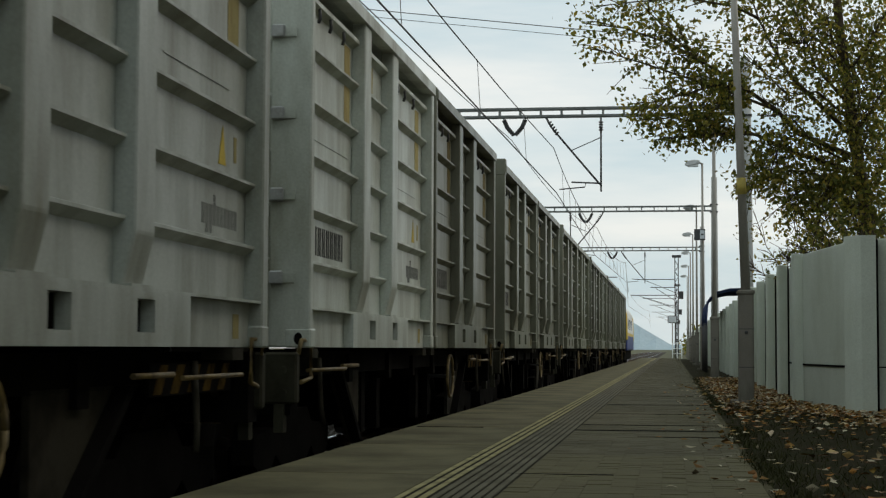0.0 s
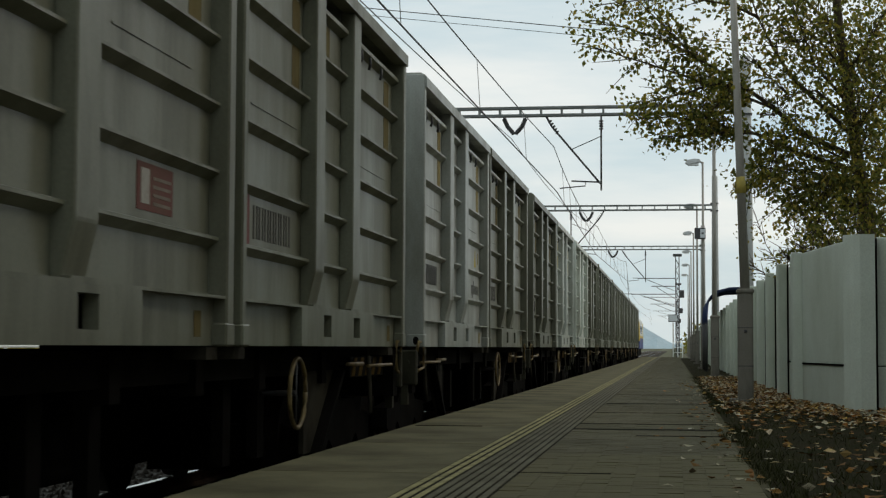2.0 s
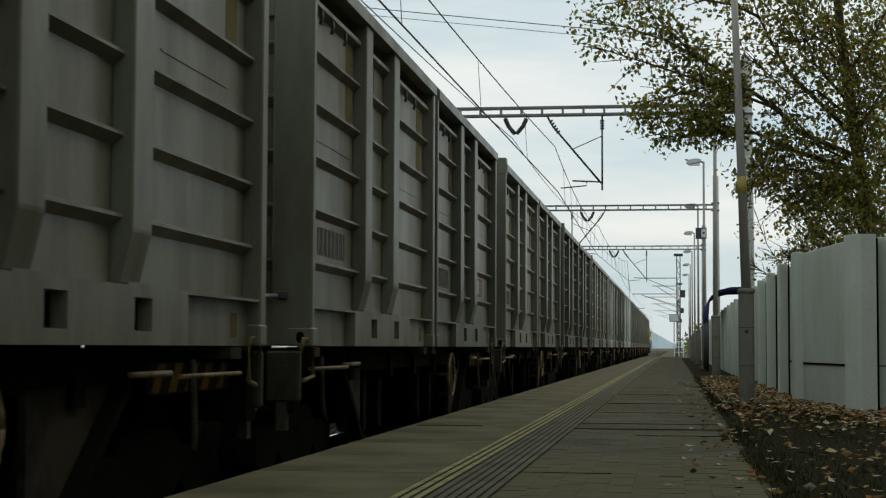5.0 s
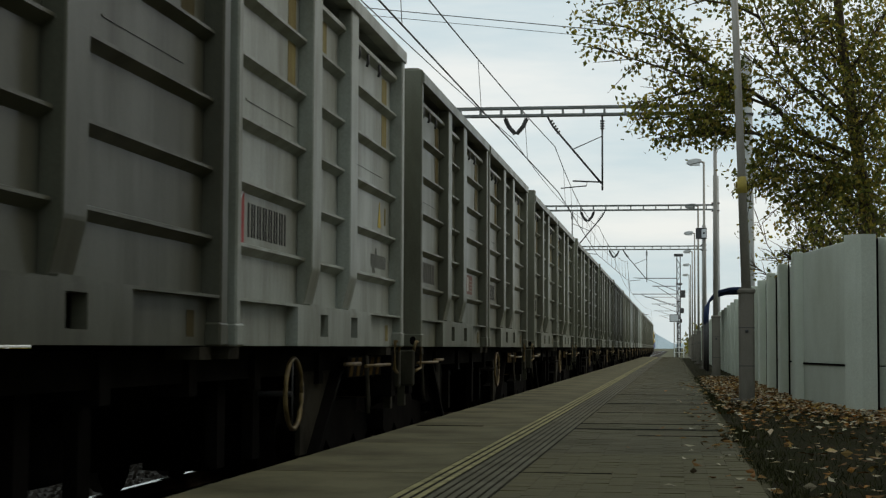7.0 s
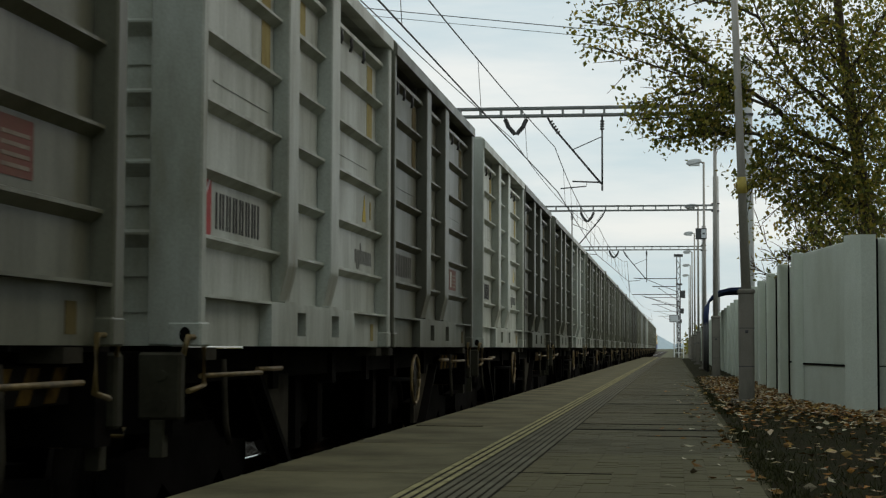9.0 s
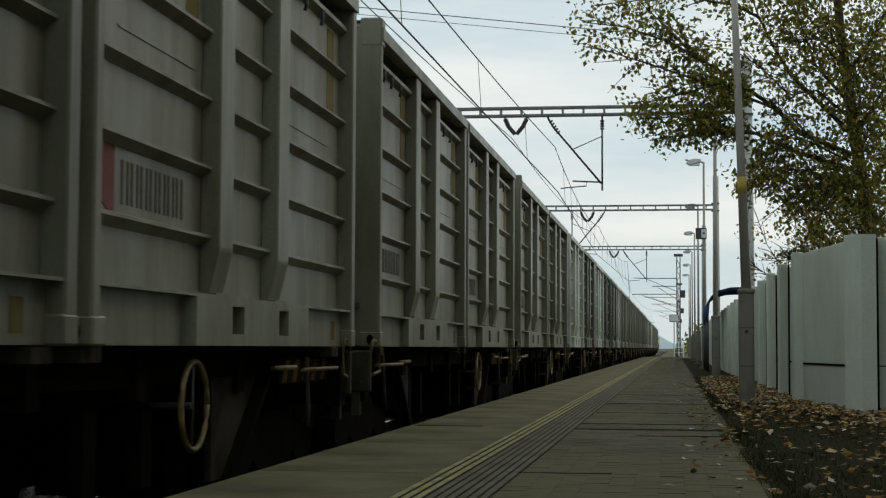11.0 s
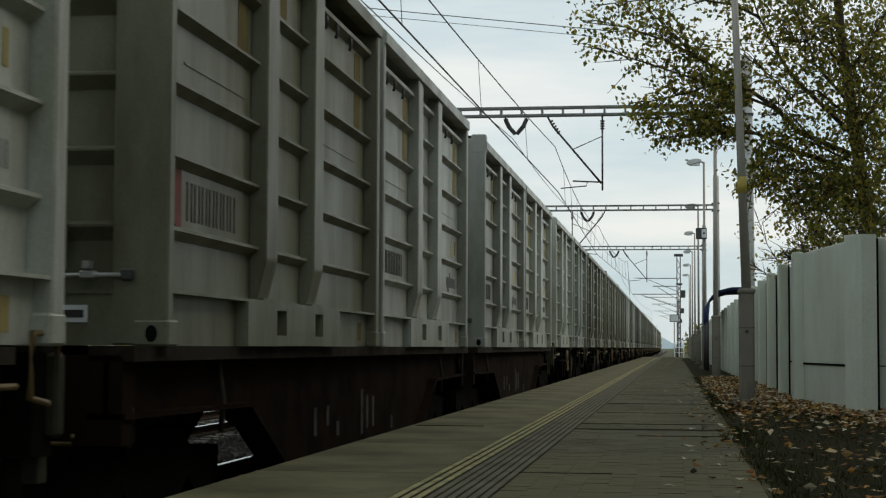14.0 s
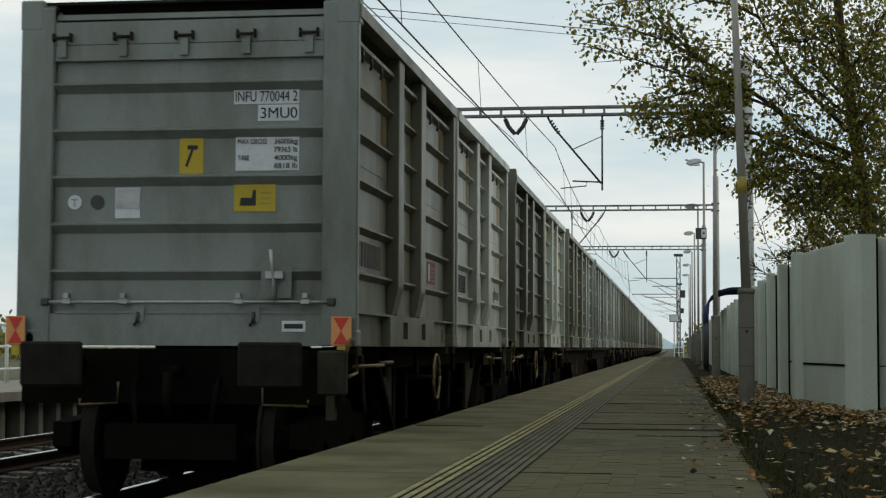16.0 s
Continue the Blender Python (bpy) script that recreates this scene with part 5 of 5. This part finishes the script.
def wagon_deep():
    """Older flat wagon with deep fish-bellied side girders."""
    w = tagged(new("girder_wagon"), "rusty brown container wagon with deep fish-bellied girders and worn stencils", "wagon", "wagons of the train")
    y0, y1 = -0.35, 12.8
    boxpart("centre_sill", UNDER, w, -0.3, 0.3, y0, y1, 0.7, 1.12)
    for s in (-1, 1):
        bm = bmesh.new()
        prism(bm, [(y0, 0.86), (y0, 1.12), (y1, 1.12), (y1, 0.86), (10.3, 0.84), (8.8, 0.16), (3.6, 0.16), (2.1, 0.84)], "x", s * 1.24, s * 1.27)
        part("girder_web", bm, GIRDER, w, "brown girder web")
        boxpart("top_flange", FLANGE, w, s * 1.16, s * 1.40, y0, y1, 1.12, 1.198)
        bm = bmesh.new()
        prism(bm, [(y0, 0.86), (2.1, 0.84), (3.6, 0.16), (8.8, 0.16), (10.3, 0.84), (y1, 0.86), (y1, 0.83), (10.32, 0.81), (8.82, 0.13), (3.58, 0.13), (2.08, 0.81), (y0, 0.83)], "x", s * 1.16, s * 1.36)
        part("bottom_flange", bm, GIRDER, w)
        for y, z, hh in ((4.3, 0.5, 0.22), (4.75, 0.56, 0.16), (5.15, 0.46, 0.12), (6.2, 0.42, 0.40), (6.45, 0.46, 0.30), (6.75, 0.46, 0.28), (7.75, 0.4, 0.12)):
            boxpart("stencil_bar", STENCIL, w, s * 1.2705, s * 1.273, y, y + 0.1, z, z + hh)
        for y in (-0.2, 1.5, 10.9, 12.6):
            bm = bmesh.new()
            tube(bm, [(s * 1.30, y, 1.1), (s * 1.33, y + 0.02, 0.85), (s * 1.31, y + 0.03, 0.68)], 0.017, 6)
            part("lashing_ring", bm, END_PLATE, w)
    for y, d in ((y0, -1), (y1, 1)):
        boxpart("headstock", GIRDER, w, -1.34, 1.34, min(y, y - d * 0.2), max(y, y - d * 0.2), 0.7, 1.15)
        buffers(w, y, d)
    for y in (0.35, 3.0, 6.1, 9.2, 11.85):
        boxpart("cross_member", UNDER, w, -1.24, 1.24, y - 0.08, y + 0.08, 0.85, 1.12)
    sets = []
    for y in (1.0, 11.4):
        sets += bogie(w, y)[1]
    return w, sets


base_light, sets_light = wagon_light()
base_deep, sets_deep = wagon_deep()

# places of the wagons along the train at the start, last wagon first
SPEED = 16.27
STARTS = {1: 25.1, 0: 11.4, -1: -2.14, -2: -15.66, -3: -29.19, -4: -42.7, -5: -56.2, -6: -69.85, -7: -83.5, -8: -97.29, -9: -110.7, -10: -124.29,
          -11: -137.73, -12: -151.3, -13: -164.75, -14: -178.2, -15: -191.72, -16: -205.47, -17: -219.67, -18: -233.41, -19: -246.95}
SECOND = 6.25
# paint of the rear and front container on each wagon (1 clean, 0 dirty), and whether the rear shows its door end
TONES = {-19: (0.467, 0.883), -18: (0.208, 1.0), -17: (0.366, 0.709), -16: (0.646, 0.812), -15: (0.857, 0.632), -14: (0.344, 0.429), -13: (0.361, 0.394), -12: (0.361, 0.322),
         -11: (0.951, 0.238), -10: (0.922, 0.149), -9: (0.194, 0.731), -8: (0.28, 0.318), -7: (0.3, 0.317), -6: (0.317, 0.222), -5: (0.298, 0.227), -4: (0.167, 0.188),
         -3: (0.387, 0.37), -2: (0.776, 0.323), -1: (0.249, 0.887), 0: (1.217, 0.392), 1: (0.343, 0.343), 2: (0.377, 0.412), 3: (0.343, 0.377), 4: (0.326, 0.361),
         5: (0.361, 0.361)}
RIB_END = {0, -1, -2, -8, -9, -10, -11, -14, -15}
CLEAN = {(-19, 1), (-18, 1), (-17, 1), (-16, 0), (-16, 1), (-15, 0), (-15, 1), (-11, 0), (-10, 0), (-9, 1), (-2, 0), (-1, 1), (0, 0)}
DEEP = {-16, -17}
STICKERS = {(-1, 0), (-3, 0), (-5, 0), (-8, 0), (-18, 0), (-19, 0), (-6, 1), (-10, 1), (-11, 1), (-12, 1)}
moving, spinning = [], [sets_light, sets_deep]
used = set()


def place(master, m):
    if master not in used:
        used.add(master)
        master.matrix_basis = m
        return master
    return copy_thing(master, m)


for n in range(5, -20, -1):
    y = STARTS.get(n, 11.4 + 13.65 * n)
    deep = n in DEEP
    w = place(base_deep if deep else base_light, pose(TRACK, y, RAIL_Z))
    moving.append((w, y, RAIL_Z))
    if n in (-10, -15, -18, -19):
        for o in w.children:
            if o.name.startswith("brake_wheel"):
                o.location.y = -2.95
    step = 6.59 if n == -15 else SECOND
    for k, tone in enumerate(TONES[n]):
        c = place(masters["plain" if k else "ribs" if n in RIB_END else "door", "clean" if (n, k) in CLEAN else "sticker" if (n, k) in STICKERS else "dirty"], pose(TRACK, y + step * k, FLOOR_Z))
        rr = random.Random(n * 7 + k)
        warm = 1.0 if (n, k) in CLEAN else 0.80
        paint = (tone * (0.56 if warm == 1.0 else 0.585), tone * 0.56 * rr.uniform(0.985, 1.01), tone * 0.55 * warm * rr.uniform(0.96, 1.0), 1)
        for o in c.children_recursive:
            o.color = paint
        moving.append((c, y + step * k, FLOOR_Z))
        if n == 0 and k == 0:
            hinged, hinged_paint = c, paint
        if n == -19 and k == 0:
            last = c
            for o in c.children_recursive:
                # the side gets a darker colour than the door end
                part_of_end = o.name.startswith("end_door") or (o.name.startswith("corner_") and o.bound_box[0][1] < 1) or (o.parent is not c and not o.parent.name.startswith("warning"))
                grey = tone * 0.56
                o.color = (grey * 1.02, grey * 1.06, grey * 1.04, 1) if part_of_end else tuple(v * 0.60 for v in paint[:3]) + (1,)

for m in masters.values():
    if m not in used:
        for o in (*m.children_recursive, m):
            bpy.data.objects.remove(o)
for z in (0.50, 1.10, 1.69, 2.29):
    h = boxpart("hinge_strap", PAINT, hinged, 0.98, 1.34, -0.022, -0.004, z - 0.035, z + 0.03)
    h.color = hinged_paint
    boxpart("hinge_knuckle", GALV, h, 1.16, 1.26, -0.06, -0.022, z - 0.05, z + 0.05, bevel=0.012)

# lettering and signs on the tail of the last container
end = next(o for o in last.children if o.name.startswith("end_door"))


def on_end(x, z, d=0.0):
    return pose(x, 0.07 - d, z, 90, 0, 0)


def plate(name, material, x0, x1, z0, z1, label="", d=0.068):
    bm = bmesh.new()
    box(bm, x0, x1, d, d + 0.004, z0, z1)
    return part(name, bm, material, end, label)


plate("number_plate_upper", PLATE, 0.37, 0.935, 2.04, 2.165, "white plate with dark lettering")
lettering("INFU 770044 2", 0.125, INK, end, on_end(0.385, 2.062, 0.006), 0.535)
plate("number_plate_lower", PLATE, 0.58, 0.935, 1.895, 2.032, "white plate with dark lettering")
lettering("3MU0", 0.13, INK, end, on_end(0.605, 1.918, 0.006), 0.315)
plate("weight_plate", PLATE, 0.39, 0.94, 1.475, 1.765, "white weight plate with dark lettering")
for q, (a, b) in enumerate((("MAX GROSS", "36000kg"), ("", "79365 lb"), ("TARE", "4000kg"), ("", "8818 lb"))):
    if a:
        lettering(a, 0.062, INK, end, on_end(0.41, 1.70 - 0.069 * q, 0.006), 0.25 if q == 0 else 0.10)
    lettering(b, 0.062, INK, end, on_end(0.725, 1.70 - 0.069 * q, 0.006), 0.20)
hammer = plate("hammer_label", YELLOW_LABEL, -0.10, 0.11, 1.455, 1.755, "yellow label with a black hammer sign")
bm = bmesh.new()
prism(bm, [(-0.05, 1.52), (-0.03, 1.51), (0.025, 1.66), (0.005, 1.665)], "y", 0.064, 0.067)
box(bm, -0.03, 0.06, 0.064, 0.067, 1.66, 1.695)
part("hammer_sign", bm, INK, hammer)
boots = plate("boot_label", YELLOW_LABEL, 0.38, 0.74, 1.13, 1.36, "yellow label with a black sign")
bm = bmesh.new()
prism(bm, [(0.43, 1.18), (0.57, 1.18), (0.57, 1.31), (0.545, 1.31), (0.535, 1.245), (0.44, 1.245)], "y", 0.064, 0.067)
part("boot_sign", bm, INK, boots)
for q in range(3):
    plate("label_bar", YELLOW, 0.61, 0.70, 1.19 + 0.045 * q, 1.20 + 0.045 * q, d=0.066)
doc = plate("document_pocket", PLATE, -0.66, -0.44, 1.08, 1.34, "pale document pocket")
plate("pocket_flap", GALV, -0.655, -0.445, 1.16, 1.335, d=0.064)
for x, m in ((-1.02, PLATE), (-0.82, IRON)):
    bm = bmesh.new()
    prism(bm, [(x + 0.062 * math.cos(q * math.pi / 8), 1.22 + 0.062 * math.sin(q * math.pi / 8)) for q in range(16)], "y", 0.066, 0.07)
    o = part("round_label", bm, m, end, "round pale label" if m is PLATE else "round dark label")
bm = bmesh.new()
box(bm, -1.05, -0.99, 0.062, 0.0655, 1.235, 1.25)
box(bm, -1.028, -1.012, 0.062, 0.0655, 1.18, 1.235)
part("label_sign", bm, GALV, o)


def tail_sign(x):
    t = new("tail_sign")
    bm = bmesh.new()
    box(bm, x - 0.085, x + 0.085, -0.075, -0.07, 0.0, 0.24)
    part("sign_plate", bm, TAIL_WHITE, t)
    for a, b in ((0.23, 0.12), (0.01, 0.12)):
        bm = bmesh.new()
        prism(bm, [(x - 0.065, a), (x + 0.065, a), (x, b)], "y", -0.08, -0.0755)
        part("red_triangle", bm, TAIL_RED, t)
    boxpart("bracket", STAKE, t, x - 0.035, x + 0.035, -0.07, -0.02, -0.09, 0.02)
    boxpart("backing", GRIMY, t, x - 0.06, x + 0.06, -0.07, -0.005, 0.0, 0.24)
    return tagged(t, "red and amber reflective tail sign on the last wagon", "tail sign", "tail signs")


for x in (-1.47, 1.34):
    t = tail_sign(x)
    moving.append((t, STARTS[-19], FLOOR_Z + 0.005))


# yellow stakes and a handrail gate at three wagon ends
def stake(n, x, h):
    bm = bmesh.new()
    box(bm, x + 0.01, x + 0.035, -0.10, -0.06, -0.2, h)
    bevelled(bm, 0.005)
    s = tagged(part("stake", bm, STAKE), "yellow painted steel stake at the wagon end", "stake", "yellow stakes")
    moving.append((s, STARTS[n], FLOOR_Z))


stake(-15, 1.30, 1.25)
stake(-16, 1.06, 1.37)
gate = tagged(new("handrail_gate"), "yellow tubular handrail loop at the wagon end", "handrail")
bm = bmesh.new()
tube(bm, [(1.12, -0.12, -0.5), (1.12, -0.12, 1.22), (1.16, -0.12, 1.29), (1.35, -0.12, 1.29), (1.39, -0.12, 1.22), (1.39, -0.12, 0.60), (1.35, -0.12, 0.53), (1.12, -0.12, 0.53)], 0.022, 8)
part("loop", bm, STAKE, gate)
boxpart("bracket", GRIMY, gate, 1.08, 1.30, -0.17, -0.07, -0.4, -0.05)
moving.append((gate, STARTS[-14], FLOOR_Z))


# ---- locomotive at the head of the train ----
def locomotive():
    l = tagged(new("locomotive"), "blue, yellow and white electric locomotive with pantograph", "locomotive")
    L = 16.0
    bm = bmesh.new()
    prism(bm, [(-1.48, 1.1), (1.48, 1.1), (1.48, 2.1), (-1.48, 2.1)], "y", 0.4, L - 0.4)
    bevelled(bm, 0.05)
    part("lower_body", bm, LOCO_BLUE, l)
    bm = bmesh.new()
    prism(bm, [(-1.48, 2.1), (1.48, 2.1), (1.42, 3.35), (1.2, 3.7), (-1.2, 3.7), (-1.42, 3.35)], "y", 0.7, L - 0.7)
    bevelled(bm, 0.04)
    part("upper_body", bm, LOCO_WHITE, l)
    for y0, y1 in ((0.35, 1.3), (L - 1.3, L - 0.35)):
        bm = bmesh.new()
        prism(bm, [(-1.5, 1.7), (1.5, 1.7), (1.46, 3.2), (1.2, 3.62), (-1.2, 3.62), (-1.46, 3.2)], "y", y0, y1)
        bevelled(bm, 0.05)
        part("cab", bm, LOCO_YELLOW, l, "yellow cab end")
        a, b = (y0 - 0.02, y0 + 0.02) if y0 < 3 else (y1 - 0.02, y1 + 0.02)
        for x in (-0.75, 0.75):
            boxpart("cab_window", LOCO_GLASS, l, x - 0.55, x + 0.55, a, b, 2.45, 3.15)
        for x in (-1.0, 1.0):
            boxpart("headlight", PLATE, l, x - 0.12, x + 0.12, a - 0.01, b + 0.01, 1.35, 1.55)
    for k in range(4):
        boxpart("side_window", LOCO_GLASS, l, 1.455, 1.475, 3.0 + 2.6 * k, 4.2 + 2.6 * k, 2.35, 2.95)
    boxpart("stripe", LOCO_YELLOW, l, -1.49, 1.49, 1.4, L - 1.4, 1.95, 2.12)
    boxpart("roof_box", GANTRY, l, -0.8, 0.8, 3, L - 3, 3.65, 3.95)
    boxpart("underframe", UNDER, l, -1.3, 1.3, 0.2, L - 0.2, 0.55, 1.12)
    bm = bmesh.new()
    tube(bm, [(0, 3.5, 3.95), (0, 5.0, 4.8), (0, 4.0, 5.45)], 0.04, 6)
    tube(bm, [(-0.8, 4.0, 5.47), (0.8, 4.0, 5.47)], 0.03, 6)
    part("pantograph", bm, IRON, l)
    buffers(l, 0.2, -1)
    sets = []
    for y in (3.2, L - 3.2):
        sets += bogie(l, y)[1]
    return l, sets


loco, loco_sets = locomotive()
LOCO_Y = 11.4 + 13.65 * 6 + 0.15
loco.matrix_basis = pose(TRACK, LOCO_Y, RAIL_Z)
moving.append((loco, LOCO_Y, RAIL_Z))

# ---- paving: single blocks near the camera, the rest joined ----
COLS, ROW = 10, 0.13
WIDE = (0.44 + 0.86) / COLS
bm = bmesh.new()
box(bm, 0.0008, WIDE - 0.0008, 0.0008, ROW - 0.0008, -0.03, 0.0)
block = part("paving_block", bm, PAVER, platform, at=pose(-0.86, 7.0, 0))
prng = random.Random(4)
for j in range(30):
    for i in range(COLS):
        if i or j:
            again(block, pose(-0.86 + WIDE * i, 7.0 + ROW * j, prng.uniform(0.0, 0.0025), prng.gauss(0, 0.25), prng.gauss(0, 0.25)))
pv, pf = [], []
jrows = [-6 + ROW * j for j in range(100)] + [7.0 + ROW * j for j in range(30, 907)]
for y in jrows:
    for i in range(COLS):
        x, z, b = -0.86 + WIDE * i, prng.uniform(0.0, 0.0025), len(pv)
        pv += [(x + 0.0008, y + 0.0008, z), (x + WIDE - 0.0008, y + 0.0008, z), (x + WIDE - 0.0008, y + ROW - 0.0008, z), (x + 0.0008, y + ROW - 0.0008, z),
               (x + 0.0008, y + 0.0008, -0.03), (x + WIDE - 0.0008, y + 0.0008, -0.03), (x + WIDE - 0.0008, y + ROW - 0.0008, -0.03), (x + 0.0008, y + ROW - 0.0008, -0.03)]
        pf += [(b, b + 1, b + 2, b + 3), (b, b + 4, b + 5, b + 1), (b + 1, b + 5, b + 6, b + 2), (b + 2, b + 6, b + 7, b + 3), (b + 3, b + 7, b + 4, b)]
tagged(raw("paving_blocks_far", pv, pf, PAVER_FAR, platform), kind="stuff")


def motions():
    # the speed wavers a little
    times = [0.5 * q for q in range(33)]
    ahead = [0.0 if q % 2 == 0 else -0.26 if q < 24 else 0.36 for q in range(32)] + [-0.2]
    for thing, y, z in moving:
        walk(thing, [(t, pose(TRACK, y + SPEED * t + d, z)) for t, d in zip(times, ahead)])
    # wheels roll with the train
    turn_rate = -math.degrees(SPEED / 0.46)
    rolled = {}
    for dy in (-0.9, 0.9):
        rolled[dy] = [(k / FPS, pose(0, dy, 0.46, turn_rate * k / FPS, 0, 0)) for k in range(16 * FPS + 1)]
    keyed = {}
    for thing, y, z in moving:
        for o in thing.children_recursive:
            if o.name.startswith("wheelset"):
                dy = -0.9 if o.location.y < 0 else 0.9
                o.rotation_mode = "QUATERNION"
                if dy in keyed:
                    data = o.animation_data_create()
                    data.action = keyed[dy].animation_data.action
                    data.action_slot = keyed[dy].animation_data.action_slot
                else:
                    walk(o, rolled[dy])
                    keyed[dy] = o


motions()
